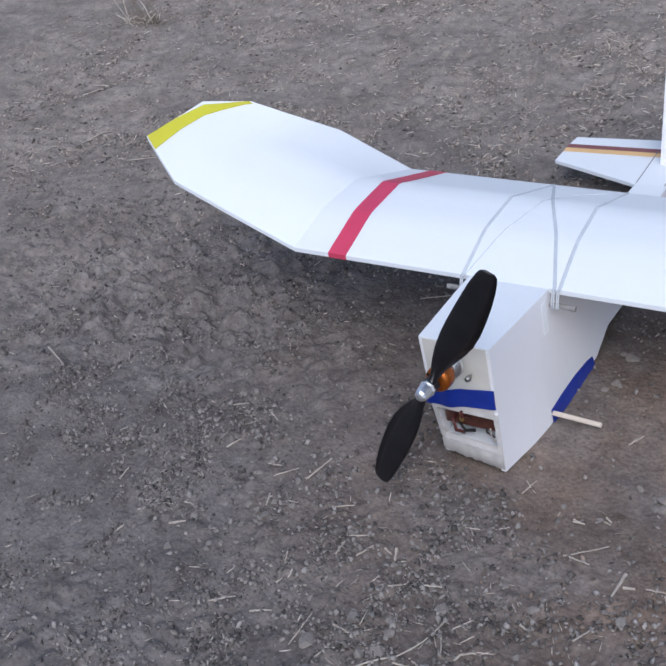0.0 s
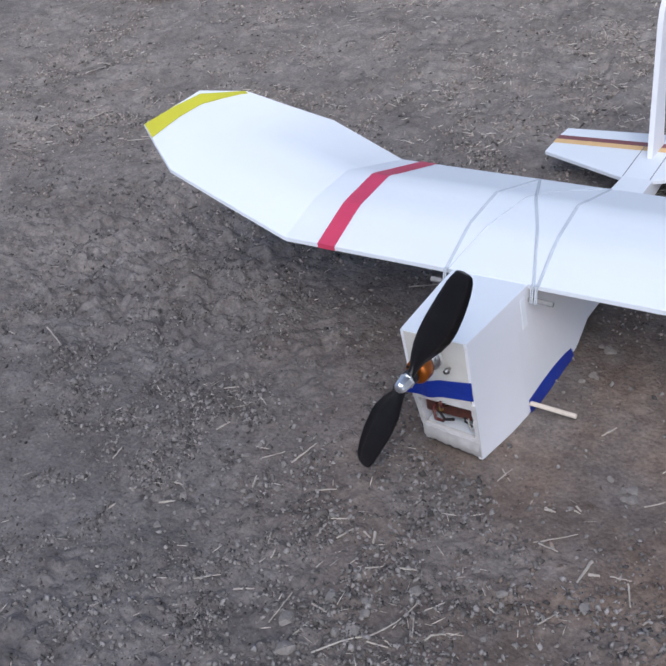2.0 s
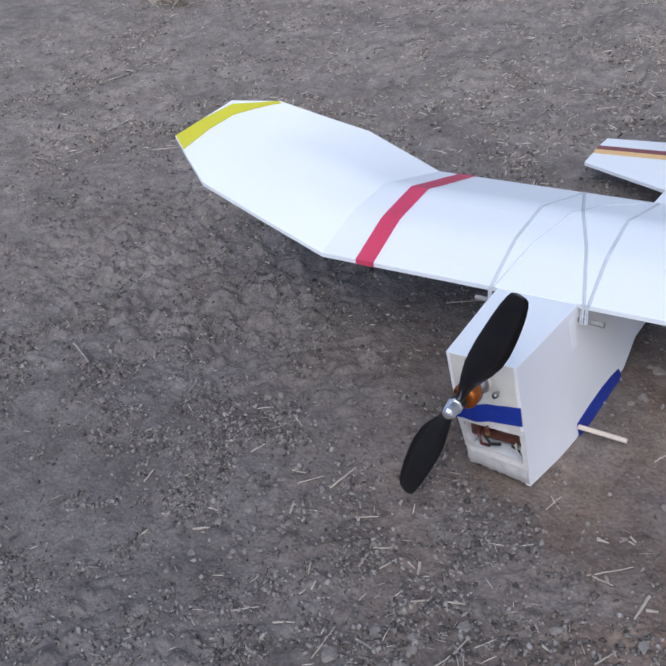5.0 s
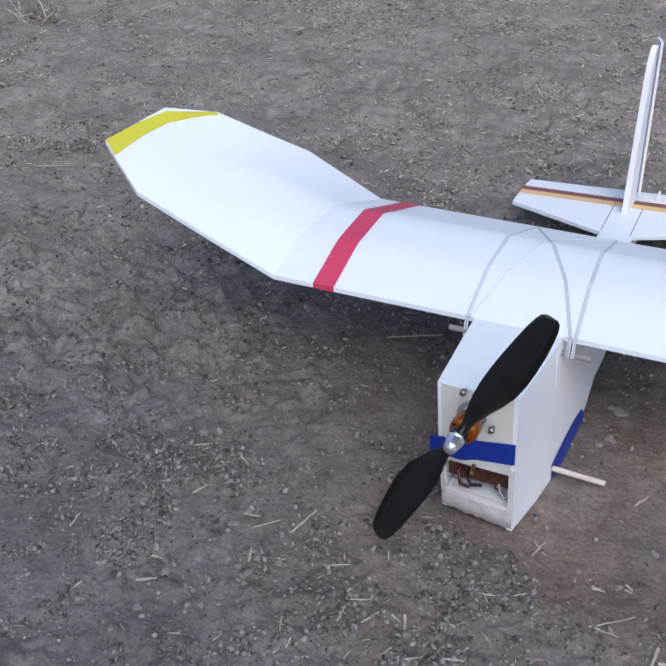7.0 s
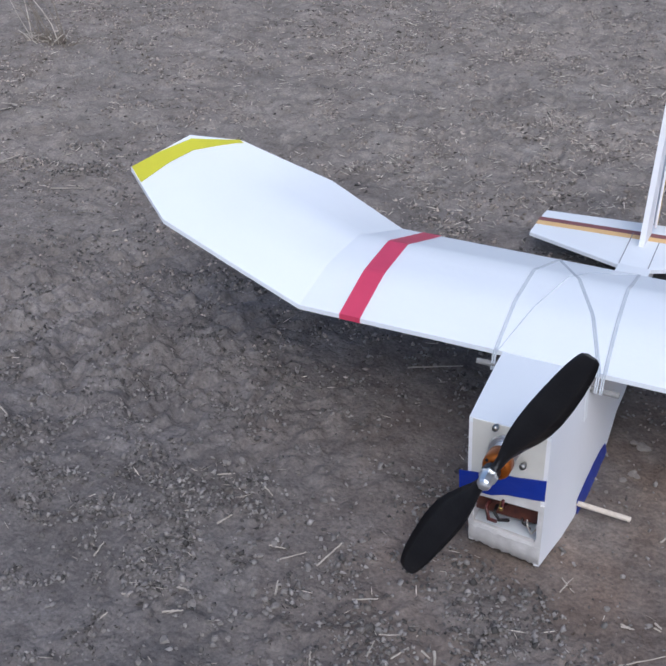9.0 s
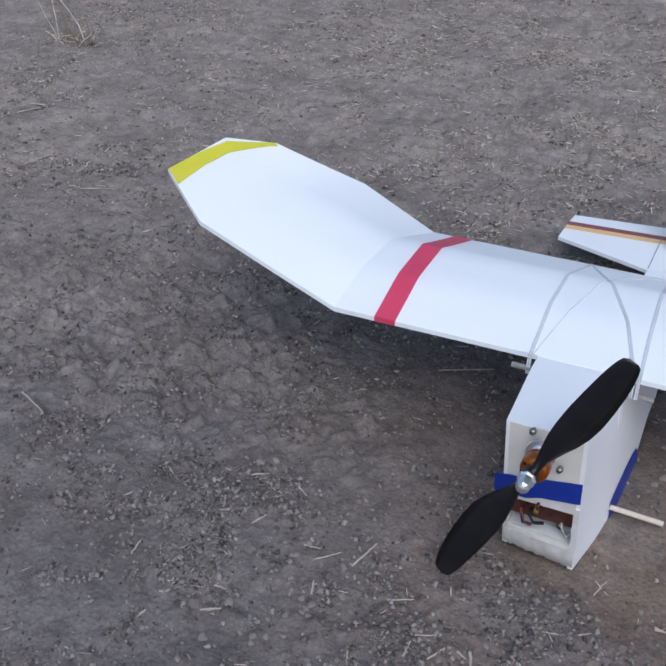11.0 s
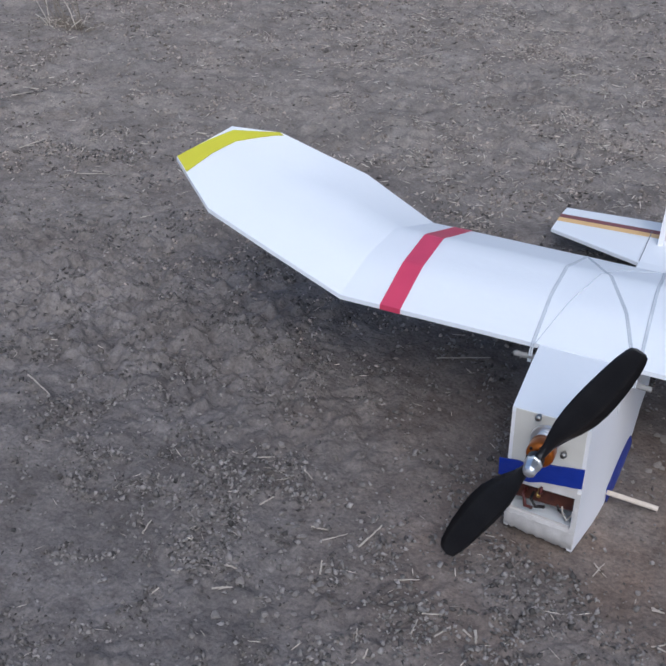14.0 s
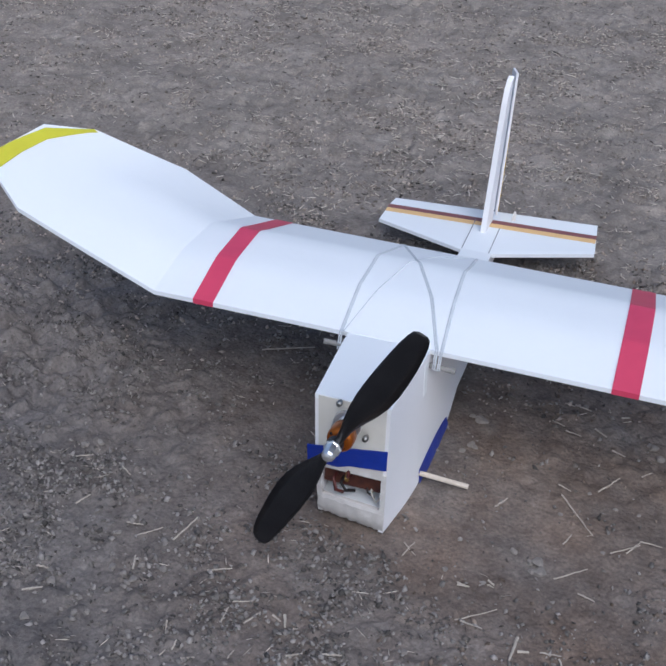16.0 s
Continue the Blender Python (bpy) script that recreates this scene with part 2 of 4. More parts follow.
def tube(points, radius, sides=8, taper=1.0):
    pts = [Vector(p) for p in points]
    rings = []
    for i, p in enumerate(pts):
        way = (pts[min(i + 1, len(pts) - 1)] - pts[max(i - 1, 0)]).normalized()
        side = way.cross(Vector((0.13, 0.21, 0.97))).normalized()
        up = side.cross(way)
        r = radius * (1 + (taper - 1) * i / (len(pts) - 1))
        rings.append([p + r * (math.cos(k * math.tau / sides) * side + math.sin(k * math.tau / sides) * up) for k in range(sides)])
    return skin(rings)


def lathe(profile, origin, axis, sides=28):
    """A turned solid: (distance along axis, radius) pairs."""
    axis = Vector(axis).normalized()
    side = axis.cross(Vector((0, 0, 1))).normalized()
    up = side.cross(axis)
    return skin([[Vector(origin) + d * axis + r * (math.cos(k * math.tau / sides) * side + math.sin(k * math.tau / sides) * up) for k in range(sides)] for d, r in profile])


def box(x0, x1, y0, y1, z0, z1, bevel=0.0):
    bm = plate([(x0, y0, z0), (x1, y0, z0), (x1, y1, z0), (x0, y1, z0)], (0, 0, z1 - z0))
    if bevel:
        bmesh.ops.bevel(bm, geom=list(bm.edges), offset=bevel, segments=2, affect="EDGES", profile=0.6)
    return bm


def lerp(table, y):
    """Straight lines between (y, value) pairs."""
    return float(np.interp(y, [a for a, _ in table], [b for _, b in table]))


# ---- ground relief ----
TABLE = np.random.RandomState(11).rand(256, 256)


def value_noise(x, y, size, shift):
    u, v = x / size + shift, y / size + shift * 1.7
    i, j = np.floor(u).astype(int), np.floor(v).astype(int)
    f, g = u - i, v - j
    f, g = f * f * (3 - 2 * f), g * g * (3 - 2 * g)
    a, b = TABLE[i & 255, j & 255], TABLE[(i + 1) & 255, j & 255]
    c, d = TABLE[i & 255, (j + 1) & 255], TABLE[(i + 1) & 255, (j + 1) & 255]
    return a + (b - a) * f + (c - a) * g + (a - b - c + d) * f * g


def lumps(x, y, size, shift, fill, soft=False):
    """Rounded clods of uneven size, scattered so that a part of the cells stays empty; 0 to 1."""
    u, v = x / size + shift, y / size + shift * 1.3
    i, j = np.floor(u).astype(int), np.floor(v).astype(int)
    top = np.zeros(np.shape(u))
    for di in (-1, 0, 1):
        for dj in (-1, 0, 1):
            a, c = (i + di) & 255, (j + dj) & 255
            px, py = i + di + 0.15 + 0.7 * TABLE[a, c], j + dj + 0.15 + 0.7 * TABLE[c, (a + 37) & 255]
            big = TABLE[(a + 91) & 255, (c + 13) & 255]
            r = np.where(big < fill, 0.25 + 0.45 * big / fill, 0.001)
            stretch = 0.75 + 0.5 * TABLE[(c + 5) & 255, a]
            d = (((u - px) * stretch) ** 2 + ((v - py) / stretch) ** 2) / r ** 2
            top = np.maximum(top, (np.clip(1 - d / 1.6, 0, 1) ** 2 if soft else np.sqrt(np.clip(1 - d, 0, 1))) * r)
    return top


def crumbly(x, y):
    """Where loose crumbs gather: 0 on swept dust, 1 in the thick of them."""
    d = 0.36 * value_noise(x, y, 0.11, 4.4) + 0.36 * value_noise(x, y, 0.040, 8.8) + 0.28 * value_noise(x, y, 0.017, 2.9)
    bare = np.exp(-(((x - 0.11) / 0.19) ** 2 + ((y - 0.09) / 0.18) ** 2) ** 2) + np.exp(-(((x + 0.065) / 0.05) ** 2 + ((y + 0.075) / 0.04) ** 2) ** 2) + 0.72 * np.exp(-(((x + 0.42) / 0.28) ** 2 + ((y - 0.15) / 0.16) ** 2) ** 2) + 0.8 * np.exp(-(((x + 0.17) / 0.12) ** 2 + ((y - 0.03) / 0.06) ** 2) ** 2)
    bare = bare + 0.75 * np.exp(-(((x + 0.24) / 0.13) ** 2 + ((y + 0.28) / 0.10) ** 2) ** 2)
    lean = 0.14 * np.exp(-((x + 0.06) / 0.24) ** 2 - ((y + 0.20) / 0.15) ** 2)
    return np.clip((d - 0.465 + lean) * 5.5, 0, 1) * (1 - 0.9 * np.clip(bare, 0, 1))


def relief(x, y):
    """Smooth trodden dust, rougher where clods lie."""
    x, y = np.asarray(x, float), np.asarray(y, float)
    clods = np.exp(-(((x + 0.54) / 0.24) ** 2 + ((y - 0.15) / 0.17) ** 2)) + 0.45 * np.exp(-(((x + 0.30) / 0.13) ** 2 + ((y - 0.07) / 0.08) ** 2))
    patch = np.exp(-(((x - 0.10) / 0.10) ** 2 + ((y + 0.02) / 0.09) ** 2))
    rough = np.clip(value_noise(x, y, 0.16, 5.3) * 1.4 - 0.62, 0.05, 0.45) * (1 - 0.8 * patch) + 0.75 * clods
    wx, wy = x + 0.012 * (value_noise(x, y, 0.03, 8.2) - 0.5), y + 0.012 * (value_noise(x, y, 0.03, 9.4) - 0.5)
    z = 0.008 * (value_noise(x, y, 0.30, 1.1) - 0.5)
    z += 0.006 * rough * (value_noise(x, y, 0.050, 2.7) - 0.5)
    z += 0.0130 * rough * (lumps(wx, wy, 0.036, 3.1, 0.55, True) - 0.15)
    z += 0.0145 * (0.10 + rough) * (lumps(wx, wy, 0.017, 7.7, 0.55, True) - 0.12)
    z += 0.011 * clods * (value_noise(wx, wy, 0.042, 12.3) ** 2 - 0.3) + 0.009 * clods * (value_noise(wx, wy, 0.017, 14.9) - 0.5)
    z += 0.0085 * clods * lumps(wx, wy, 0.013, 4.7, 0.7) + 0.0055 * clods * (value_noise(x, y, 0.006, 3.9) - 0.5)
    loose = crumbly(x, y)
    z += 0.0062 * loose * lumps(wx, wy, 0.0115, 5.9, 0.55, True)
    z += 0.0040 * (0.03 + 0.97 * loose) * lumps(wx, wy, 0.0070, 9.1, 0.55)
    z += 0.0036 * (0.22 + rough) * (value_noise(x, y, 0.0105, 6.1) - 0.5) + 0.0016 * (0.25 + loose) * (value_noise(x, y, 0.0052, 11.7) - 0.5)
    north = np.clip((y - 0.30) / 0.35, 0, 1)
    z += 0.0075 * north * (value_noise(wx, wy, 0.026, 16.3) - 0.5) + 0.0050 * north * (value_noise(x, y, 0.014, 18.1) - 0.5)
    foot = np.exp(-(((x - 0.01) / 0.12) ** 2 + ((y - 0.12) / 0.20) ** 2) ** 3)  # pressed flat under the belly
    return z * (1 - 0.75 * foot) - 0.0024


def build_ground():
    fine_x = np.concatenate([np.arange(-1.40, -0.80, 0.0062), np.arange(-0.80, 0.32, 0.0020), np.arange(0.32, 0.66, 0.0062)])
    fine_y = np.concatenate([np.arange(-0.5, -0.36, 0.006), np.arange(-0.36, 0.50, 0.0021), np.arange(0.50, 2.25, 0.0065)])
    grow = 0.012 * 1.35 ** np.arange(1, 36)
    far = np.cumsum(grow)
    xs = np.concatenate([fine_x[0] - far[::-1], fine_x, fine_x[-1] + far])
    ys = np.concatenate([fine_y[0] - far[::-1], fine_y, fine_y[-1] + far])
    gx, gy = np.meshgrid(xs, ys)
    gz = relief(gx, gy)
    co = np.stack([gx.ravel(), gy.ravel(), gz.ravel()], 1)
    w, h = len(xs), len(ys)
    a = (np.arange(h - 1)[:, None] * w + np.arange(w - 1)[None]).ravel()
    quads = np.stack([a, a + 1, a + w + 1, a + w], 1)
    me = bpy.data.meshes.new("ground")
    me.vertices.add(len(co))
    me.vertices.foreach_set("co", co.ravel())
    me.loops.add(quads.size)
    me.loops.foreach_set("vertex_index", quads.ravel())
    me.polygons.add(len(quads))
    me.polygons.foreach_set("loop_start", np.arange(0, quads.size, 4))
    me.polygons.foreach_set("use_smooth", np.ones(len(quads), bool))
    me.update()
    me.validate()
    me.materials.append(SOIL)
    tagged(new("ground", me), "dry grey-brown soil ground with clods and dust", "ground", kind="structure")


build_ground()


# ---- the model airplane ----
# its own axes: x along the wing, y towards the tail, z up, the whole leaning a little on the uneven soil
plane = thing("model_airplane", "white foam-board model airplane with yellow, red and blue tape", "model airplane", pose(0.0005, 0.0044, -0.0010, 0.14, -0.37, 0.53))

WX = 0.006  # the wing's middle
CAMBER = ((0, 0), (0.06, 0.0052), (0.12, 0.0102), (0.19, 0.0163), (0.2588, 0.0216), (0.35, 0.0241), (0.45, 0.0267), (0.5351, 0.0289), (0.65, 0.0214), (0.78, 0.0134), (0.90, 0.0061), (1, 0))
LE, TE = (0.0880, 0.1280), (0.3060, 0.1085)
THICK = 0.0045


def wing_ring(le, te, camber):
    """A closed section between two points of the outline; the belly is one flat board."""
    le, te = Vector(le), Vector(te)
    ring = []
    for s, rise in CAMBER:
        ring.append(le.lerp(te, s) + Vector((0, 0, rise * camber)))
    for s in (1, 0.5351, 0.2588, 0):
        ring.append(le.lerp(te, s) - Vector((0, 0, THICK)))
    return ring


def mirrored(p):
    return (2 * WX - p[0], p[1], p[2])


def eased(rows, steps):
    """More sections between the given ones, their camber fading out smoothly."""
    flat = np.array([[*a, *b, c] for a, b, c in rows])
    n = len(rows) - 1
    out = []
    for k in range(n * steps + 1):
        i = min(k // steps, n - 1)
        t = k / steps - i
        o = flat[i] * (1 - t) + flat[i + 1] * t
        out.append((tuple(o[:3]), tuple(o[3:6]), (1 - k / (n * steps)) ** 2.6))
    return out


TIP = [((-0.2335, 0.0880, 0.1275), (-0.2180, 0.3060, 0.1085), 1.0), ((-0.3050, 0.0900, 0.1555), (-0.2888, 0.2830, 0.1600), 0.50),
       ((-0.3742, 0.0930, 0.1827), (-0.3300, 0.2570, 0.1860), 0.28), ((-0.4015, 0.1085, 0.1995), (-0.3668, 0.2345, 0.2095), 0.08),
       ((-0.4252, 0.1230, 0.2136), (-0.4075, 0.2030, 0.2200), 0.0)]
TIP = eased(TIP, 4)

wing = thing("wing", "", "")
wing.parent = plane
centre = [wing_ring((x, LE[0], LE[1]), (x2, TE[0], TE[1]), 1.0) for x, x2 in ((-0.2335, -0.2180), (-0.10, -0.10), (0.006, 0.006), (0.112, 0.112), (0.2455, 0.2300))]
centre[0] = wing_ring(*TIP[0])
centre[-1] = wing_ring(mirrored(TIP[0][0]), mirrored(TIP[0][1]), 1.0)
part("centre_panel", skin(centre), FOAM, wing, "", True, 35)
left_bm = skin([wing_ring(*t) for t in TIP])
from mathutils.bvhtree import BVHTree
left_bm.faces.ensure_lookup_table()
TIP_TREE = BVHTree.FromBMesh(left_bm)
part("tip_panel", left_bm, FOAM, wing, "upswept white wing tip", True, 35)
part("tip_panel", skin([wing_ring(mirrored(a), mirrored(b), c) for a, b, c in TIP]), FOAM, wing, "upswept white wing tip", True, 35)


def red_band(x0, x1, slant):
    """Tape round the wing's nose and over its top, down to the trailing edge."""
    line = [(LE[0] + 0.006, LE[1] - THICK - 0.0007), (LE[0] - 0.0008, LE[1] - THICK), (LE[0] - 0.0008, LE[1] + 0.0006)]
    for n in range(1, 37):
        y = LE[0] + (TE[0] - LE[0]) * n / 36
        line.append((y, ring_height(y) + 0.0007))
    rows = []
    for y, z in line:
        k = slant * max(0.0, (y - LE[0]) / 0.2)
        rows.append([(x0 + k, y, z), (x1 + k, y, z)])
    return sheet(rows, (0, 0.0004, -0.0004))


def ring_height(y):
    """The top of the centre panel at y."""
    s = (y - LE[0]) / (TE[0] - LE[0])
    base = LE[1] + (TE[1] - LE[1]) * s
    return base + lerp(CAMBER, s)


part("red_band", red_band(-0.1937, -0.1738, 0.0), RED, wing, "red tape band")
part("red_band", red_band(0.1885, 0.2115, 0.002), RED, wing, "red tape band")


def draped(outline_rows):
    """Tape laid on the tip panel: rows of (x, y)."""
    rows = []
    for row in outline_rows:
        line = []
        for x, y in row:
            hit = TIP_TREE.ray_cast(Vector((x, y, 0.5)), Vector((0, 0, -1)))[0]
            if hit is None:
                hit = TIP_TREE.find_nearest(Vector((x, y, 0.215)))[0]
            line.append((x, y, hit.z + 0.0009))
        rows.append(line)
    return sheet(rows, (0, 0, -0.0005))


def strip_rows(outer, inner, cuts):
    """Rows across a strip between two broken lines of (x, y)."""
    def along(line, s):
        k = s * (len(line) - 1)
        i = min(int(k), len(line) - 2)
        f = k - i
        return line[i][0] * (1 - f) + line[i + 1][0] * f, line[i][1] * (1 - f) + line[i + 1][1] * f
    rows = []
    for n in range(cuts + 1):
        a, b = along(outer, n / cuts), along(inner, n / cuts)
        rows.append([(a[0] * (1 - k / 4) + b[0] * k / 4, a[1] * (1 - k / 4) + b[1] * k / 4) for k in range(5)])
    return rows


tip_tape = strip_rows([(-0.4246, 0.1234), (-0.4150, 0.1640), (-0.4035, 0.1985), (-0.3860, 0.2150), (-0.3680, 0.2325)], [(-0.4090, 0.1140), (-0.4030, 0.1540), (-0.3945, 0.1860), (-0.3810, 0.2080), (-0.3640, 0.2330)], 24)
part("tip_tape", draped(tip_tape), YELLOW, wing, "yellow tape along the tip")
right_tape = draped(tip_tape)
for v in right_tape.verts:
    v.co.x = 2 * WX - v.co.x
part("tip_tape", right_tape, YELLOW, wing, "yellow tape along the tip")

# fuselage: four boards, wider under the wing, narrow at the tail
TOP_Z = ((-0.024, 0.1374), (0.09, 0.1265), (0.30, 0.0960), (0.335, 0.0640), (0.40, 0.0420), (0.46, 0.0365), (0.60, 0.0365))
TLX = ((-0.024, -0.0368), (0.08, -0.0440), (0.29, -0.0440), (0.335, -0.0230), (0.40, -0.0125), (0.46, -0.0117), (0.60, -0.0117))
TRX = ((-0.024, 0.0265), (0.09, 0.0320), (0.25, 0.0360), (0.335, 0.0290), (0.46, 0.0246), (0.60, 0.0246))
BRX = ((-0.016, 0.0276), (0.05, 0.0385), (0.17, 0.0425), (0.27, 0.0425), (0.46, 0.0246), (0.60, 0.0246))
BLX = ((-0.016, -0.0335), (0.08, -0.0400), (0.29, -0.0400), (0.335, -0.0230), (0.40, -0.0125), (0.46, -0.0117), (0.60, -0.0117))
BRZ = ((-0.016, 0.0015), (0.05, -0.0025), (0.173, -0.0005), (0.205, 0.0150), (0.25, 0.0110), (0.46, 0.0120), (0.60, 0.0160))
BLZ = ((-0.016, 0.0045), (0.05, 0.0040), (0.173, 0.0060), (0.25, 0.0130), (0.46, 0.0120), (0.60, 0.0160))
STATIONS = (0.0, 0.03, 0.06, 0.09, 0.13, 0.173, 0.205, 0.25, 0.29, 0.30, 0.335, 0.37, 0.40, 0.46, 0.565)


def front(z):
    """The nose leans: the y of its face at a height."""
    return lerp(((0.0, -0.0155), (0.136, -0.0245)), z)


CUT = 0.0075


def cut_back(z):
    """How far the open bay's face is cut back, 0 to 1, below the strap."""
    return min(max((0.064 - z) / 0.052, 0.0), 1.0)


def corner(tx, tz, y):
    return lerp(tx, y), y, lerp(tz, y)


def side_rows(tx, tz, bx, bz, cut=0.0):
    rows = []
    for n, y in enumerate((None, *STATIONS)):
        t = Vector(corner(tx, tz, -0.0245 if y is None else y))
        b = Vector(corner(bx, bz, -0.0155 if y is None else y))
        row = [t.lerp(b, k / 10) for k in range(11)]
        if y is None:
            row = [p + Vector((0, cut * cut_back(p.z), 0)) for p in row]
        rows.append(row)
    return rows


fuselage = thing("fuselage", "", "")
fuselage.parent = plane
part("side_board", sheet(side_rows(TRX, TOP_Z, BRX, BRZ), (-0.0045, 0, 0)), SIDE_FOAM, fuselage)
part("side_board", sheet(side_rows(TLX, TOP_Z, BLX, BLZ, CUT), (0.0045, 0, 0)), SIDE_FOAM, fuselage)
rows = []
for y in (-0.0245, *STATIONS):
    a, b = Vector(corner(TLX, TOP_Z, y)), Vector(corner(TRX, TOP_Z, y))
    rows.append([a + Vector((0.0002, 0, 0.0006)), b + Vector((-0.0002, 0, 0.0006))])
part("top_board", sheet(rows, (0, 0, -0.0045)), FOAM, fuselage)
rows = []
for y in (-0.0120, *STATIONS):
    a, b = Vector(corner(BLX, BLZ, max(y, -0.0035))), Vector(corner(BRX, BRZ, y))
    rows.append([a + Vector((0.005, 0, 0.001)), b + Vector((-0.005, 0, 0.001))])
part("belly_board", sheet(rows, (0, 0, 0.0045)), FOAM, fuselage)


def face(x, z, proud=0.0):
    """A point on the nose's face: x from -1 to 1 across it."""
    k = (z - 0.003) / 0.132
    left, right = -0.0335 + (-0.0368 + 0.0335) * k, 0.0276 + (0.0265 - 0.0276) * k
    return left + (right - left) * (x + 1) / 2, front(z) - proud + CUT * (1 - x) / 2 * cut_back(z), z


part("firewall", sheet([[face(x, z, 0.0005) for x in (-0.9, -0.3, 0.3, 0.9)] for z in (0.1370, 0.10, 0.0640)], (0, 0.006, 0)), WALL_FOAM, fuselage, "smudged off-white motor board")
part("lower_rim", sheet([[face(x, z, 0.001) for x in (-0.9, -0.3, 0.3, 0.9)] for z in (0.0740, 0.0620)], (0, 0.004, 0)), FOAM_EDGE, fuselage, "rough cut white foam strip")

# the open bay below: a floor, a ragged lip and the walls' cut ends
rng = random.Random(4)
lip = []
for n in range(41):
    x = -0.99 + 1.97 * n / 40
    wob = 1.3 * (float(value_noise(n * 0.4, 0.3, 4.3, 2.2)) - 0.5) + 0.9 * (float(value_noise(n * 0.4, 0.3, 0.9, 6.2)) - 0.5)
    low = 0.0020 + 0.0017 * wob + 0.0010 * rng.uniform(-1, 1) - 0.0012 * x + 0.0035 * max(0.0, (-x - 0.62) / 0.38) ** 2
    lip.append([face(x, 0.0225 + 0.0008 * wob, 0.0005), face(x, 0.0180, 0.0018 + 0.0010 * wob), face(x, 0.0128 + 0.0008 * wob, 0.0030 + 0.0008 * wob), face(x, 0.5 * (0.0128 + low), 0.0026 - 0.0006 * wob), face(x, low, -0.0008)])
part("nose_lip", sheet(lip, (0, 0.005, 0.0005)), DIRTY_FOAM, fuselage, "ragged soiled foam lip under the open bay", True, 40)
part("bay_floor", sheet([[face(-0.86, 0.0250, -0.001), face(0.86, 0.0250, -0.001)], [(-0.032, 0.075, 0.026), (0.033, 0.075, 0.026)]], (0, 0, -0.004)), FOAM, fuselage)
part("bay_rib", sheet([[face(-0.86, 0.0262, 0.0), face(0.86, 0.0262, 0.0)], [face(-0.86, 0.0200, 0.001), face(0.86, 0.0200, 0.001)]], (0, 0.0035, 0)), FOAM_EDGE, fuselage, "layered foam edge")
for s in (-1, 1):
    jag = []
    for n in range(12):
        z = 0.004 + 0.064 * n / 11
        jag.append([face(s * 1.0, z, 0.0008 + 0.0006 * rng.uniform(-1, 1)), face(s * (0.86 + 0.025 * rng.uniform(-1, 1)), z, 0.0009)])
    part("wall_edge", sheet(jag, (0, 0.004, 0)), FOAM_EDGE, fuselage, "rough cut foam edge")

# blue tape: a strap across the nose, and wraps on the belly
strap = []
for n in range(25):
    x = -1.20 + 2.20 * n / 24
    sag = 0.0045 * math.exp(-((x + 0.35) / 0.28) ** 2)
    up, low = 0.0850 + 0.0105 * (x + 1) / 2 - 0.3 * sag, 0.0665 + 0.0085 * (x + 1) / 2 - 0.25 * sag
    push = 0.0022 + 0.35 * sag + 0.0002 * math.sin(n * 0.9)
    strap.append([face(x, up + (low - up) * k / 4, push + 0.0003 * math.sin(k * 1.3 + n * 0.45)) for k in range(5)])
part("blue_strap", sheet(strap, (0, 0.0007, 0)), BLUE, fuselage, "shiny blue tape strap")


def right_wall(y, z, proud=0.0):
    tz, bz = lerp(TOP_Z, y), lerp(BRZ, y)
    k = (tz - z) / (tz - bz)
    return lerp(TRX, y) + (lerp(BRX, y) - lerp(TRX, y)) * k + proud, y, z


def left_wall(y, z, proud=0.0):
    tz, bz = lerp(TOP_Z, y), lerp(BLZ, y)
    k = (tz - z) / (tz - bz)
    return lerp(TLX, y) + (lerp(BLX, y) - lerp(TLX, y)) * k - proud, y, z


for wall, sign in ((right_wall, 1), (left_wall, -1)):
    low = BRZ if sign > 0 else BLZ
    rows = []
    for y, h in ((0.0640, 0.0150), (0.068, 0.0152), (0.09, 0.0158), (0.12, 0.0150), (0.145, 0.0120), (0.160, 0.0085)):
        base = lerp(low, y)
        sag = 1.0 if y < 0.13 else 0.75
        rows.append([wall(y, base + h * (1 - k / 4.6) - 0.0012 * sag * max(0, k - 2) / 3, 0.0008 + 0.0024 * sag * math.sin(k * 0.31) * min(1, 0.4 + (y - 0.0655) * 20)) for k in range(6)])
    part("belly_tape", sheet(rows, (-0.0005 * sign, 0, 0)), BLUE, fuselage, "blue tape wrapped on the belly edge")
rows = []
for y in (0.0655, 0.10, 0.13, 0.16):
    a, b = Vector(corner(BLX, BLZ, y)), Vector(corner(BRX, BRZ, y))
    rows.append([a + Vector((-0.0006, 0, -0.0006)), b + Vector((0.0006, 0, -0.0006))])
part("belly_tape", sheet(rows, (0, 0, 0.0005)), BLUE, fuselage, "blue tape wrapped on the belly edge")
part("tape_tab", sheet([[right_wall(y, z, 0.0005) for y in (0.0700, 0.0790)] for z in (0.121, 0.105, 0.090)], (-0.0004, 0, 0)), material("glossy white tape", (0.90, 0.90, 0.91), 0.3), fuselage, "glossy white tape tab")

# skewer through the belly, dowels for the bands
part("skewer", tube([(-0.050, 0.0665, 0.0121), (0.0845, 0.0660, 0.0062)], 0.0024, 10), BAMBOO, plane, "bare bamboo skewer")
for pts in ([(-0.0640, 0.0830, 0.1165), (-0.0400, 0.0832, 0.1165)], [(0.0300, 0.0870, 0.1125), (0.0560, 0.0875, 0.1112)]):
    part("front_dowel", tube(pts, 0.0025, 10), DOWEL, plane, "grey wooden dowel")
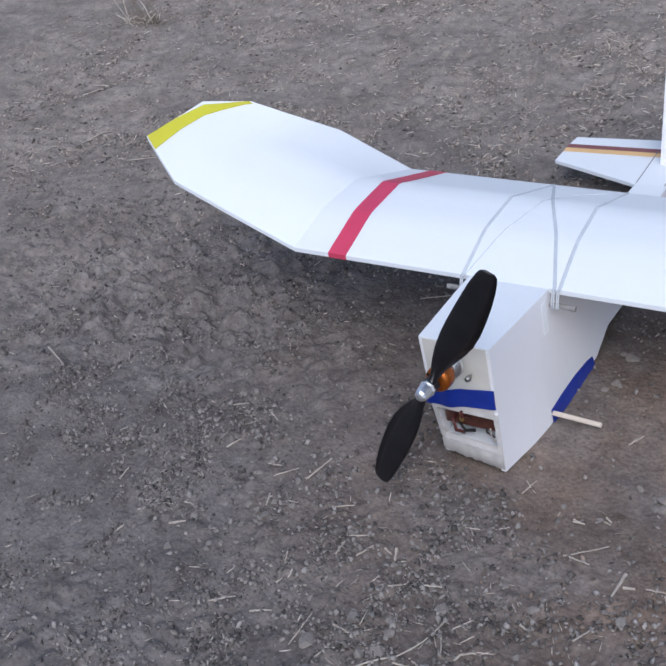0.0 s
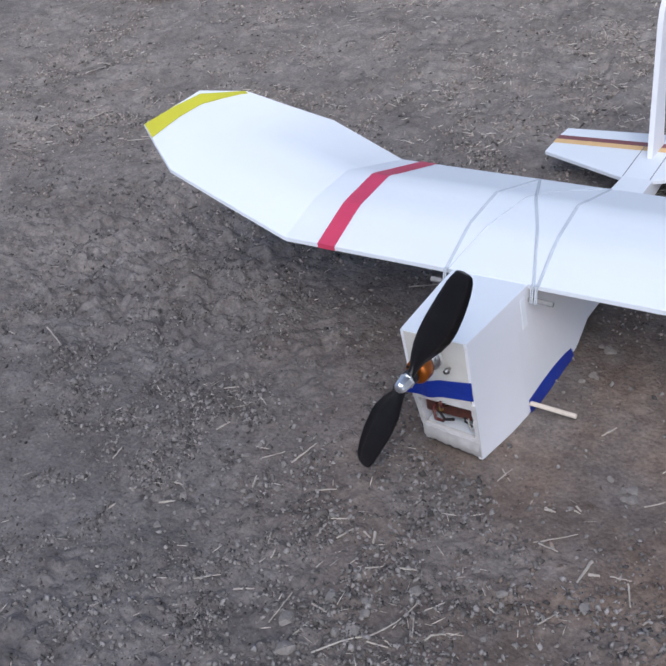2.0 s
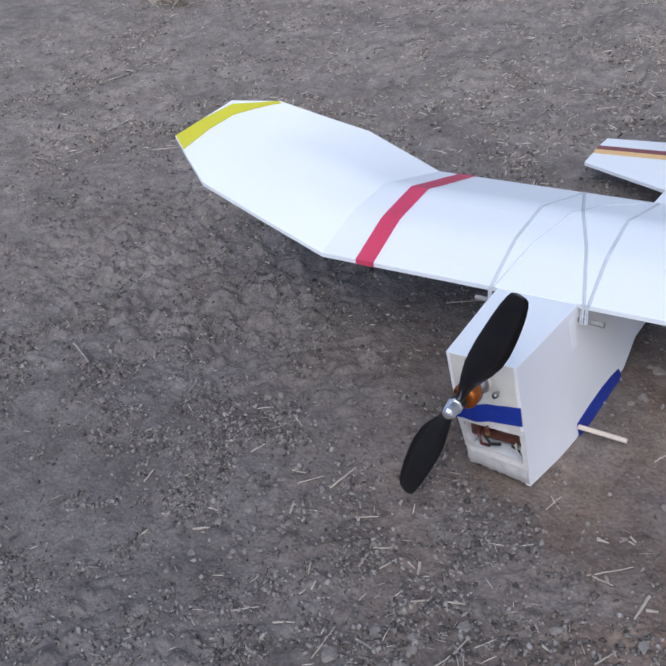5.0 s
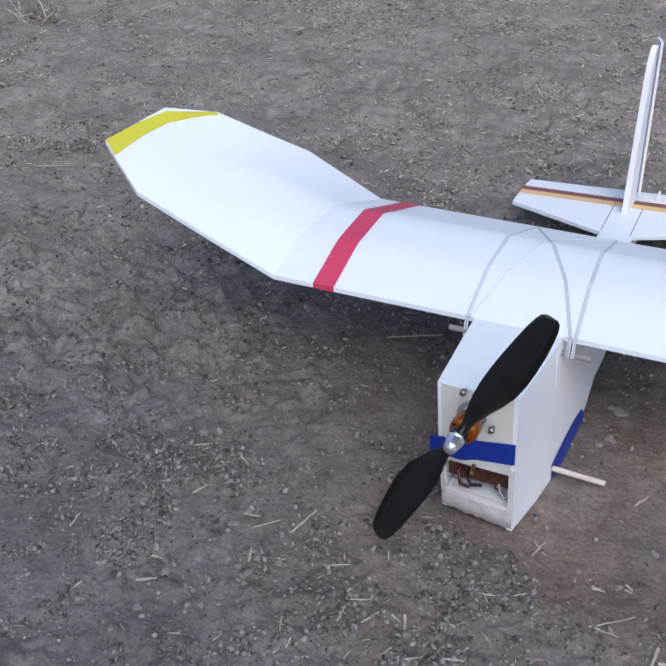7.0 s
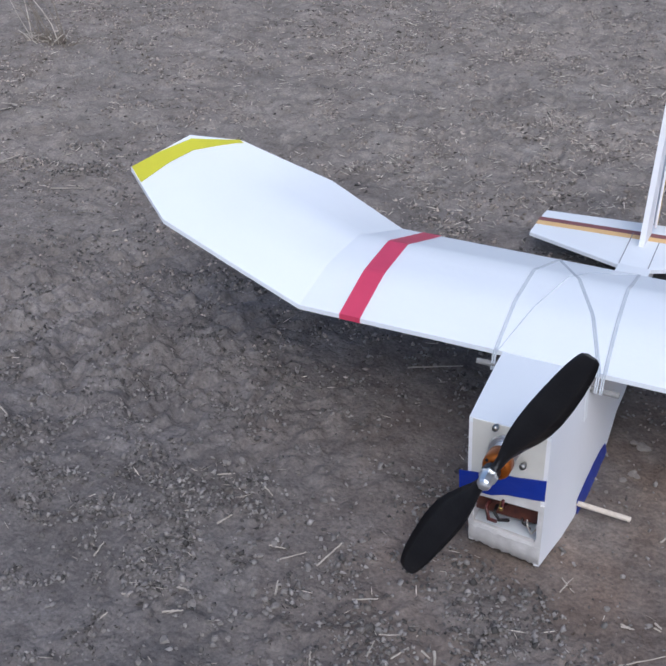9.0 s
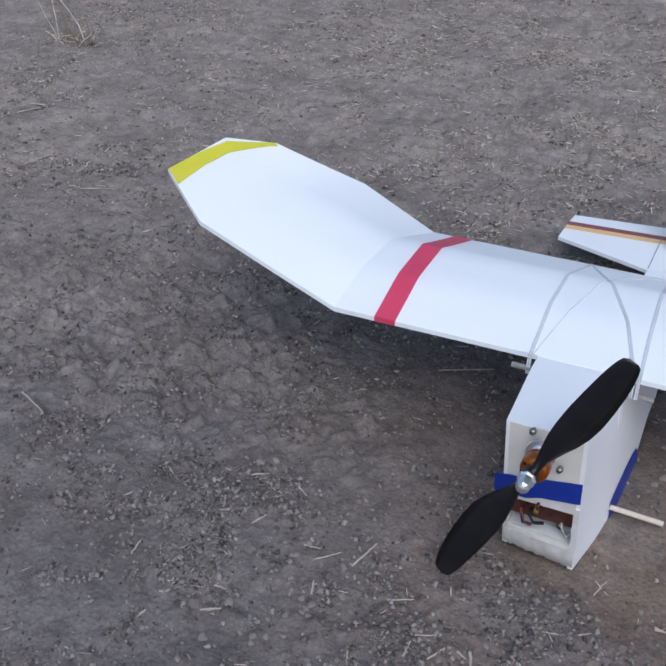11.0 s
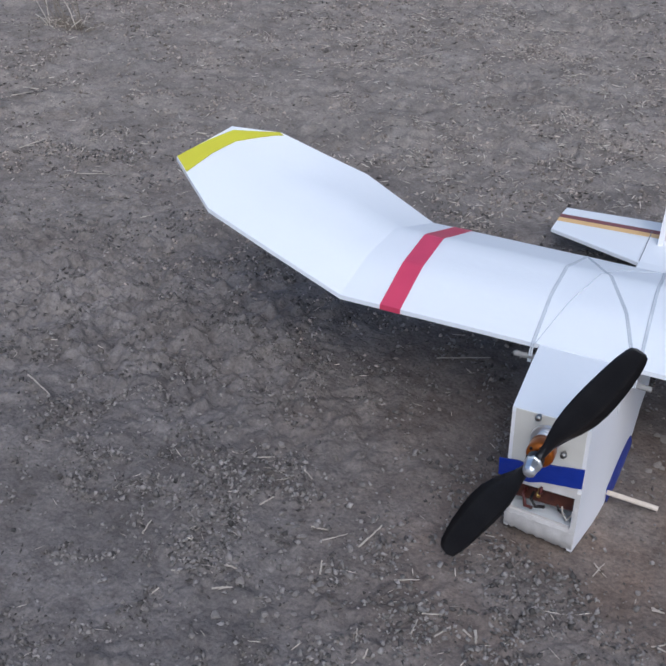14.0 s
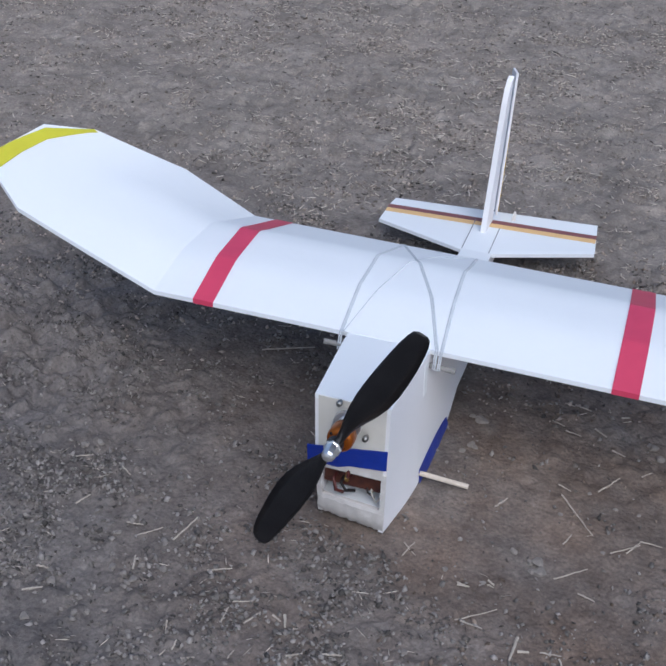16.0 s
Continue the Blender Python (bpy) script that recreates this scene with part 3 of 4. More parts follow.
part("rear_dowel", tube([(-0.056, 0.3130, 0.0930), (0.052, 0.3130, 0.0930)], 0.0026, 10), DOWEL, plane, "grey wooden dowel")


def band(way, radius=0.0009):
    """A rubber band from the front dowel over the wing to the rear one, by (x, y) waypoints."""
    xa, xb = way[0][0], way[-1][0]

    def drop(p):
        return [(p[0] + k * radius, p[1], p[2]) for k in (-0.9, -0.3, 0.3, 0.9)]

    pts = [(xa, 0.0800, 0.1130), (xa, 0.0825, 0.1225), (xa, 0.0845, 0.1295)]
    for n in range(31):
        y = LE[0] + 0.0012 + (TE[0] - LE[0] - 0.0024) * n / 30
        x = float(np.interp(y, [q[1] for q in way], [q[0] for q in way]))
        pts.append((x, y, ring_height(y) + radius + 0.0002))
    pts += [(xb, 0.3075, 0.1030), (xb, 0.3120, 0.0930)]
    rows = [[(x - 1.4 * radius, y, z - 0.0005), (x - 0.6 * radius, y, z - 0.0001), (x + 0.6 * radius, y, z - 0.0001), (x + 1.4 * radius, y, z - 0.0005)] for x, y, z in pts[3:-2]]
    return sheet([drop(p) for p in pts[:3]] + rows + [drop(p) for p in pts[-2:]], (0, 0.0004, -0.0006))


LEFT = ((-0.0505, 0.087), (-0.0520, 0.150), (-0.0512, 0.210), (-0.0485, 0.306))
ACROSS = ((0.0385, 0.087), (0.0165, 0.150), (-0.0115, 0.212), (-0.0280, 0.255), (-0.0480, 0.306))
RIGHT = ((0.0412, 0.087), (0.0383, 0.130), (0.0350, 0.190), (0.0335, 0.240), (0.0300, 0.306))
SLANT = ((-0.0482, 0.087), (-0.0305, 0.155), (-0.0160, 0.215), (-0.0080, 0.258), (0.0127, 0.283), (0.0290, 0.306))
for way, shift, r in ((LEFT, 0.0, 0.0007), (LEFT, 0.0016, 0.0005), (ACROSS, 0.0, 0.0007), (ACROSS, -0.0018, 0.0005), (RIGHT, 0.0, 0.0007), (RIGHT, 0.0016, 0.0005), (SLANT, 0.0, 0.0004)):
    way = [(x + shift, y) for x, y in way]
    part("rubber_band", band(way, r), RUBBER, plane, "pale rubber band stretched over the wing")

# tail
tail = thing("tailplane", "", "")
tail.parent = plane
TZ = 0.0365
part("stabiliser", plate([(-0.1268, 0.5015, TZ - 0.002), (-0.1255, 0.5470, TZ - 0.002), (0.1390, 0.5530, TZ + 0.003), (0.1419, 0.5050, TZ + 0.003), (0.0246, 0.4600, TZ), (-0.0117, 0.4575, TZ)], (0, 0, -0.0045)), FOAM, tail)
part("elevator", plate([(-0.1255, 0.5476, TZ - 0.002), (-0.1236, 0.5705, TZ - 0.0025), (0.1367, 0.5850, TZ + 0.003), (0.1389, 0.5536, TZ + 0.003)], (0, 0, -0.0045)), FOAM, tail)
for mat, d0, d1, label in ((MAROON, -0.0095, 0.0008, "maroon tape stripe"), (ORANGE, -0.0200, -0.0096, "orange tape stripe")):
    rows = [[(x, 0.5470 + (x + 0.1255) * 0.0227 + d, TZ - 0.002 + (x + 0.1255) * 0.0189 + 0.0006) for d in (d0, d1)] for x in (-0.1255 - 0.0003, 0.0, 0.1393)]
    part("stripe", sheet(rows, (0, 0, -0.0004)), mat, tail, label)
for x in (-0.0115, 0.0215):
    part("pencil_line", sheet([[(x - 0.0005, 0.4595, TZ + 0.0013), (x + 0.0005, 0.4595, TZ + 0.0013)], [(x - 0.0005, 0.545, TZ + 0.0013), (x + 0.0005, 0.545, TZ + 0.0013)]], (0, 0, -0.0003)), LINE, tail, "thin dark pencil line")

fin = thing("fin", "", "")
fin.parent = plane
FX = 0.0075
HINGE = 0.5490
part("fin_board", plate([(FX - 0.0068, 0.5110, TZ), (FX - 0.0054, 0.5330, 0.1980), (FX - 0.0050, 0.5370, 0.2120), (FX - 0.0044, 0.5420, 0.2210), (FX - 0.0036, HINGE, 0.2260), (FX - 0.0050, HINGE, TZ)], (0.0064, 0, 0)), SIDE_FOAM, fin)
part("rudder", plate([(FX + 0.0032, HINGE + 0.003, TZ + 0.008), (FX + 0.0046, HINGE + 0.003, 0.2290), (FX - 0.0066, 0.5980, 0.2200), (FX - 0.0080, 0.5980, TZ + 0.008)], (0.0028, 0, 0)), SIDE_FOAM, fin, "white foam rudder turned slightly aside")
part("rudder_tape", sheet([[(FX + 0.0060 - 0.2435 * (y - HINGE - 0.003) + 0.0078 * (z - 0.0485) + 0.0006, y, z) for y in (HINGE + 0.0035, 0.5975)] for z in (0.0490, 0.10, 0.1500)], (-0.0004, 0, 0)), GOLD, fin, "golden yellow tape panel")
for x, y, z, dx in ((FX - 0.0040, 0.558, 0.098, -0.007), (FX + 0.0056, 0.558, 0.092, 0.003)):
    part("control_horn", plate([(x, y - 0.007, z - 0.006), (x, y + 0.004, z - 0.006), (x + dx, y + 0.005, z + 0.002), (x + dx, y + 0.001, z + 0.004)], (0, 0, 0.0018)), FOAM_EDGE, fin, "white plastic control horn")
part("control_horn", plate([(0.0310, 0.558, TZ + 0.001), (0.0365, 0.558, TZ + 0.001), (0.0355, 0.562, TZ + 0.012), (0.0325, 0.562, TZ + 0.012)], (0, 0.002, 0)), FOAM_EDGE, tail, "white plastic control horn")

# motor and propeller
HUB = Vector((-0.0060, -0.0797, 0.1262))
BACK = (Vector((-0.0064, -0.0225, 0.1194)) - HUB).normalized()
motor = thing("motor", "", "")
motor.parent = plane


def on_axis(d):
    return HUB + d * BACK


part("shaft", lathe([(0.004, 0.0032), (0.022, 0.0032)], HUB, BACK, 14), STEEL, motor)
part("bell", lathe([(0.0200, 0.0050), (0.0206, 0.0090), (0.0222, 0.0104), (0.0237, 0.0109), (0.0330, 0.0109), (0.0340, 0.0102)], HUB + Vector((0.0014, 0, 0)), BACK), BELL, motor, "amber anodised motor bell", True)
for k in range(6):
    a = k * math.tau / 6 + 0.3
    side = BACK.cross(Vector((0, 0, 1))).normalized()
    up = side.cross(BACK)
    c = on_axis(0.0203) + 0.0074 * (math.cos(a) * side + math.sin(a) * up)
    part("bell_slot", lathe([(0.0, 0.0014), (0.0010, 0.0014)], c, BACK, 10), BLACK, motor, "dark cooling slot")
part("winding", lathe([(0.0340, 0.0092), (0.0385, 0.0092)], HUB, BACK), COPPER, motor, "copper windings", True)
part("neck", lathe([(0.0385, 0.0070), (0.0468, 0.0078)], HUB, BACK), ALUMINIUM, motor, "bare aluminium motor neck", True)
part("base_plate", lathe([(0.0465, 0.0115), (0.0495, 0.0120), (0.0505, 0.0060)], HUB, BACK), ALUMINIUM, motor)
side = BACK.cross(Vector((0, 0, 1))).normalized()
up = side.cross(BACK)
for a in (2.04, -0.56):
    way = math.cos(a) * side + math.sin(a) * up
    o = on_axis(0.0500)
    part("screw", lathe([(-0.0040, 0.0006), (-0.0036, 0.0022), (-0.0015, 0.0027), (-0.0002, 0.0027), (0.004, 0.0014)], o + 0.0185 * way, BACK, 12), STEEL, motor, "steel pan-head screw", True)

propeller = thing("propeller", "", "")
propeller.parent = plane
SPAN = (Vector((0.0541, -0.0661, 0.2364)) - Vector((-0.0640, -0.0763, 0.0122))).normalized()
AX = (-BACK - SPAN * SPAN.dot(-BACK)).normalized()  # forward
CROSS = AX.cross(SPAN).normalized()


def blade(sign):
    rings = []
    for s, chord, lead in ((0.05, 0.0095, 0.50), (0.10, 0.0105, 0.50), (0.16, 0.0135, 0.50), (0.24, 0.0195, 0.47), (0.33, 0.0255, 0.44), (0.43, 0.0293, 0.42), (0.54, 0.0300, 0.42),
                           (0.66, 0.0283, 0.43), (0.78, 0.0256, 0.45), (0.88, 0.0222, 0.48), (0.95, 0.0182, 0.51), (0.985, 0.0146, 0.54), (1.0, 0.0085, 0.56)):
        r = 0.127 * s
        pitch = min(math.atan(0.115 / (math.tau * max(r, 0.012))), 0.95)
        chordway = sign * CROSS * math.cos(pitch) + AX * math.sin(pitch)
        thick = sign * CROSS * -math.sin(pitch) + AX * math.cos(pitch)
        depth = 0.0065 * (1 - s) ** 1.4 + 0.0013
        o = HUB + 0.0125 * BACK + sign * r * SPAN
        ring = []
        for u, v in ((0, 0), (0.12, 0.45), (0.35, 0.62), (0.65, 0.5), (1, 0.04), (0.65, -0.28), (0.35, -0.36), (0.12, -0.25)):
            ring.append(o + chordway * chord * 0.95 * (lead - u + 0.03 * sign) + thick * depth * v)
        rings.append(ring)
    return skin(rings)


for sign in (1, -1):
    part("blade", blade(sign), BLACK, propeller, "black nylon propeller blade", True)
part("boss", lathe([(0.0075, 0.0060), (0.0080, 0.0068), (0.0165, 0.0068), (0.0172, 0.0060)], HUB, BACK, 24), BLACK, propeller)
part("prop_nut", lathe([(-0.0065, 0.0014), (-0.0060, 0.0036), (-0.0040, 0.0051), (0.0, 0.0058), (0.0055, 0.0061), (0.0070, 0.0062), (0.0072, 0.0072), (0.0086, 0.0072)], HUB, BACK, 8), ALUMINIUM, propeller, "bright aluminium prop nut")

# speed controller, wires and connectors in the bay
esc = thing("speed_controller", "", "")
esc.parent = plane
part("case", box(-0.030, 0.022, -0.008, 0.030, 0.037, 0.061, 0.002), BOARD, esc, "dark red shrink-wrapped speed controller")
for pts, mat, r, label in (([(-0.018, -0.004, 0.050), (-0.020, -0.013, 0.046), (-0.017, -0.015, 0.036), (-0.012, -0.010, 0.031)], WIRE_RED, 0.0016, "dark red motor wire"),
                           ([(-0.012, -0.004, 0.048), (-0.013, -0.014, 0.044), (-0.009, -0.013, 0.036), (-0.002, -0.008, 0.034)], WIRE_DARK, 0.0015, "dark motor wire"),
                           ([(0.010, -0.002, 0.046), (0.014, -0.011, 0.036), (0.018, -0.012, 0.030), (0.021, -0.006, 0.032)], WIRE_PALE, 0.0008, "thin pale signal wire"),
                           ([(0.006, -0.003, 0.046), (0.010, -0.010, 0.037), (0.016, -0.008, 0.031)], WIRE_DARK, 0.0010, "dark signal wire"),
                           ([(-0.004, -0.026, 0.068), (-0.005, -0.024, 0.060), (-0.004, -0.014, 0.055)], WIRE_RED, 0.0013, "dark red motor wire")):
    part("wire", tube(pts, r, 8), mat, esc, label, True)
part("connector", lathe([(0.0, 0.0009), (0.006, 0.0009), (0.0065, 0.0019), (0.010, 0.0019)], (-0.0060, -0.0245, 0.0650), (0.0, 0.25, -1), 12), BRASS, esc, "brass bullet connector")


# ---- stones, twigs and litter on the soil ----
def stone(x, y, wide, seed):
    r = random.Random(seed)
    bm = bmesh.new()
    bmesh.ops.create_icosphere(bm, subdivisions=2, radius=wide / 2)
    sx, sy, sz = r.uniform(0.8, 1.1), r.uniform(0.65, 1.0), r.uniform(0.36, 0.52)
    for v in bm.verts:
        n = 1 + 0.42 * noise.noise(v.co * 1.8 / wide + Vector((seed * 3.1, 0, 0))) + 0.24 * noise.noise(v.co * 5 / wide + Vector((0, seed * 1.7, 0)))
        v.co = Vector((v.co.x * sx, v.co.y * sy, v.co.z * sz)) * n
    for k in range(9):
        way = Vector((r.gauss(0, 1), r.gauss(0, 1), r.uniform(-0.2, 1.2))).normalized()
        cut = wide / 2 * r.uniform(0.55, 0.85) * math.sqrt((way.x * sx) ** 2 + (way.y * sy) ** 2 + (way.z * sz) ** 2)
        for v in bm.verts:
            d = v.co.dot(way) - cut
            if d > 0:
                v.co -= way * d * 0.92
    ob = part("stone", bm, STONE, None, "", True, 24)
    ob.matrix_basis = pose(x, y, float(relief(x, y)) + wide * sz * 0.12, r.uniform(-8, 8), r.uniform(-8, 8), r.uniform(0, 360))
    size = "small" if wide < 0.012 else "larger"
    return tagged(ob, f"{size} angular grey stone half sunk in dry soil", "stone", "stones on the soil")


STONES_FAR = (
    (-0.531, 0.975, 18), (-0.295, 0.668, 12), (-0.166, 1.014, 14), (-0.545, 1.367, 18), (-0.340, -0.196, 6), (-0.158, -0.153, 7), (-0.291, -0.165, 6), (-0.267, 0.004, 11),
    (0.072, 0.187, 16), (0.072, 0.143, 10), (0.066, 0.130, 8), (-0.035, -0.239, 19), (0.088, -0.030, 7), (0.138, 0.014, 9), (-0.853, 0.308, 12), (0.050, 1.280, 15), (-0.537, 0.988, 17), (-0.520, 0.946, 15), (-0.297, 0.679, 14))
STONES_EAST = (
    (-0.055, -0.202, 6), (-0.012, -0.206, 15), (0.017, -0.198, 11), (0.020, -0.209, 9), (0.021, -0.225, 16), (0.008, -0.235, 10), (0.019, -0.237, 6), (-0.018, -0.265, 16),
    (-0.005, -0.179, 10), (0.046, -0.173, 17), (-0.074, -0.133, 8), (-0.118, -0.179, 6), (-0.048, -0.142, 7), (-0.010, -0.147, 6), (0.056, -0.233, 5), (-0.040, -0.190, 5),
    (0.029, -0.059, 7), (0.080, -0.130, 8), (0.109, -0.146, 10), (0.173, -0.132, 13), (0.164, -0.002, 14), (0.154, 0.006, 9), (0.190, -0.098, 5), (0.132, -0.114, 4),
    (0.115, -0.190, 7))
STONES_WEST = (
    (-0.172, -0.117, 6), (-0.155, -0.133, 7), (-0.126, -0.119, 10), (-0.138, -0.092, 6), (-0.107, -0.097, 6), (-0.121, -0.076, 5), (-0.145, -0.079, 4), (-0.182, -0.184, 5),
    (-0.210, -0.152, 6), (-0.124, -0.186, 6), (-0.036, -0.145, 6), (-0.059, -0.171, 4), (-0.149, -0.052, 4), (-0.182, -0.091, 8), (-0.092, -0.169, 3), (-0.535, 0.001, 6))
STONES_TAIL = (
    (0.064, 0.191, 9), (0.077, 0.141, 8), (0.056, 0.108, 5), (0.160, 0.008, 13), (0.165, -0.002, 11), (0.157, -0.004, 9), (0.241, 0.210, 13), (0.248, 0.195, 11),
    (0.236, 0.212, 8), (0.116, 0.073, 7), (0.169, 0.077, 6), (0.190, 0.117, 5), (0.153, 0.256, 6), (0.211, 0.042, 5), (0.115, 0.232, 5), (0.111, 0.138, 4),
    (0.179, -0.034, 4), (0.215, 0.102, 5), (0.236, 0.104, 6), (0.169, 0.251, 7), (0.196, 0.243, 8))
STONES_SOUTH = (
    (-0.167, -0.128, 9), (-0.145, -0.136, 9), (-0.205, -0.200, 10), (-0.170, -0.185, 8), (-0.250, -0.192, 7), (-0.177, -0.074, 8), (-0.253, 0.008, 9), (-0.204, -0.162, 10),
    (-0.209, -0.228, 8), (-0.182, -0.168, 7), (-0.175, -0.168, 6), (-0.242, -0.087, 7), (-0.299, -0.070, 6), (-0.256, -0.173, 6), (-0.162, -0.179, 6), (-0.181, -0.041, 5),
    (-0.148, -0.145, 6), (-0.142, -0.147, 6), (-0.277, -0.219, 6), (-0.145, -0.120, 8), (-0.232, -0.149, 5), (-0.250, -0.146, 5), (-0.253, -0.210, 5), (-0.259, -0.218, 5),
    (-0.151, -0.172, 5), (-0.192, -0.204, 4), (-0.237, -0.021, 6), (-0.227, -0.016, 9), (-0.248, -0.165, 9))
for n, (x, y, mm) in enumerate(STONES_FAR + STONES_EAST + STONES_WEST + STONES_TAIL + STONES_SOUTH):
    stone(x, y, mm / 1000 * 1.12, n + 1)


def twig(way, seed, thick=0.0):
    """A stalk through (x, y) points, lying on the high spots of the soil."""
    r = random.Random(seed)
    line = np.array(way, float)
    far = np.concatenate([[0], np.cumsum(np.hypot(*(line[1:] - line[:-1]).T))])
    pts = []
    for k in range(9):
        s = far[-1] * k / 8
        pts.append((float(np.interp(s, far, line[:, 0])) + r.uniform(-1, 1) * 0.0004, float(np.interp(s, far, line[:, 1])) + r.uniform(-1, 1) * 0.0004))
    zs = relief([q[0] for q in pts], [q[1] for q in pts])
    k = np.polyfit(range(9), zs, 1)
    rest = float(np.max(zs - np.polyval(k, range(9))))
    pts = [(q[0], q[1], float(np.polyval(k, n)) + 0.75 * rest + 0.0010) for n, q in enumerate(pts)]
    ob = part("twig", tube(pts, thick or r.uniform(0.0006, 0.0010), 6, 0.65), STRAW)
    return tagged(ob, "dry pale straw twig lying on the soil", "twig", "twigs on the soil")


TWIGS_FAR = (
    (-0.780, 0.420, -0.743, 0.445), (-0.173, 0.215, -0.123, 0.244), (-1.051, 0.619, -1.026, 0.643), (-0.093, -0.106, -0.075, -0.098), (-0.909, 0.458, -0.891, 0.495), (0.051, -0.029, 0.056, -0.010), (0.048, -0.013, 0.061, -0.025), (-0.129, -0.240, -0.112, -0.225),
    (-0.769, 0.441, -0.747, 0.450), (-0.195, 0.706, -0.171, 0.736), (0.166, 0.101, 0.188, 0.075), (0.217, 0.042, 0.240, 0.062))
TWIGS_EAST = (
    (-0.044, -0.250, -0.044, -0.216), (-0.019, -0.253, -0.015, -0.236), (-0.024, -0.218, -0.007, -0.222), (-0.000, -0.172, 0.009, -0.161), (0.061, -0.187, 0.074, -0.174), (0.037, -0.233, 0.054, -0.230), (0.045, -0.223, 0.057, -0.229), (-0.074, -0.197, -0.065, -0.193),
    (-0.084, -0.191, -0.083, -0.184), (-0.092, -0.234, -0.076, -0.226), (-0.042, -0.184, -0.040, -0.176), (0.023, -0.158, 0.038, -0.153), (0.059, -0.198, 0.067, -0.215), (-0.026, -0.132, -0.018, -0.135), (-0.017, -0.128, -0.013, -0.139), (0.109, -0.083, 0.138, -0.060),
    (0.113, -0.083, 0.131, -0.085), (0.159, -0.082, 0.157, -0.109), (0.161, -0.096, 0.170, -0.094), (0.178, -0.093, 0.194, -0.089))
TWIGS_WEST = (
    (0.193, -0.094, 0.202, -0.115), (0.147, -0.163, 0.156, -0.144), (0.125, -0.035, 0.131, -0.036), (0.102, -0.045, 0.111, -0.044), (0.216, -0.127, 0.219, -0.120), (0.094, -0.148, 0.100, -0.155), (0.105, -0.161, 0.112, -0.164), (-0.164, -0.090, -0.149, -0.073),
    (-0.134, -0.084, -0.126, -0.053), (-0.150, -0.126, -0.154, -0.113), (-0.181, -0.077, -0.166, -0.076), (-0.060, -0.132, -0.046, -0.124), (-0.060, -0.154, -0.061, -0.138), (-0.043, -0.149, -0.035, -0.134), (-0.099, -0.168, -0.095, -0.179), (-0.090, -0.199, -0.088, -0.193),
    (-0.221, -0.177, -0.205, -0.172), (-0.223, -0.150, -0.213, -0.150), (-0.233, -0.072, -0.227, -0.058), (-0.530, -0.009, -0.487, -0.031))
TWIGS_TAIL = (
    (0.161, 0.117, 0.173, 0.110), (0.197, 0.120, 0.208, 0.137), (0.208, 0.137, 0.214, 0.148), (0.187, 0.076, 0.200, 0.059), (0.179, 0.085, 0.189, 0.075), (0.177, 0.037, 0.182, 0.053), (0.230, 0.047, 0.241, 0.068), (0.241, 0.068, 0.259, 0.067),
    (0.176, -0.007, 0.201, 0.016), (0.101, -0.042, 0.112, -0.044), (0.125, -0.030, 0.131, -0.034), (0.233, 0.158, 0.242, 0.165), (0.158, 0.250, 0.175, 0.242), (0.182, 0.218, 0.195, 0.209), (0.155, 0.199, 0.171, 0.202), (0.112, 0.063, 0.120, 0.079),
    (0.206, 0.247, 0.213, 0.250), (0.197, -0.017, 0.211, -0.021), (0.140, 0.215, 0.153, 0.210), (0.202, 0.190, 0.215, 0.184))
TWIGS_SOUTH = (
    (-0.221, -0.015, -0.206, -0.023), (-0.267, -0.019, -0.251, -0.009), (-0.330, -0.086, -0.334, -0.076), (-0.305, -0.148, -0.307, -0.132), (-0.261, -0.205, -0.258, -0.196), (-0.260, -0.174, -0.253, -0.173))
for n, row in enumerate(TWIGS_FAR + TWIGS_EAST + TWIGS_WEST + TWIGS_TAIL + TWIGS_SOUTH):
    twig((row[:2], row[2:]), n + 40, 0.0014 if n in (26, 29, 30) else 0.0)
twig(((0.004, -0.261), (0.018, -0.242), (0.038, -0.225), (0.046, -0.212), (0.051, -0.198), (0.054, -0.182)), 90, 0.0008)
twig(((0.076, -0.212), (0.078, -0.205), (0.088, -0.200)), 91)


def dry_tuft(x, y, seed):
    r = random.Random(seed)
    root = thing("dry_plant", "low tuft of dry grey twigs rooted in the soil", "dry plant", Matrix.Translation((x, y, float(relief(x, y)))))
    for k in range(64):
        a, reach, h, bend = r.uniform(0, math.tau), r.uniform(0.015, 0.055), r.uniform(0.003, 0.026), 0.005
        if k < 10:
            a, reach, h, bend = r.uniform(2.3, 3.5), r.uniform(0.03, 0.09), r.uniform(0.06, 0.13), 0.003
        ox, oy = r.uniform(-0.05, 0.045), r.uniform(-0.013, 0.013)
        pts = [(ox + math.cos(a) * reach * s + bend * r.uniform(-1, 1), oy + math.sin(a) * reach * 0.6 * s + bend * r.uniform(-1, 1), max(0.0, h * (1.6 * s - 0.6 * s * s) + (s > 0) * bend * r.uniform(-0.6, 0.8)) - 0.001) for s in (0, 0.25, 0.5, 0.75, 1)]
        part("stem", tube(pts, r.uniform(0.0008, 0.0016), 5, 0.4), r.choice((DRY_STEM, DRY_STEM, STRAW)), root)


dry_tuft(-1.187, 0.960, 5)

ICO = bmesh.new()
bmesh.ops.create_icosphere(ICO, subdivisions=1, radius=1)
ICO_V = np.array([v.co[:] for v in ICO.verts])
ICO_F = np.array([[v.index for v in f.verts] for f in ICO.faces])
OCT_V = np.array([(1, 0, 0), (0, 1, 0), (-1, 0, 0), (0, -1, 0), (0, 0, 1), (0, 0, -1)], float)
OCT_F = np.array([(0, 1, 4), (1, 2, 4), (2, 3, 4), (3, 0, 4), (1, 0, 5), (2, 1, 5), (3, 2, 5), (0, 3, 5)])
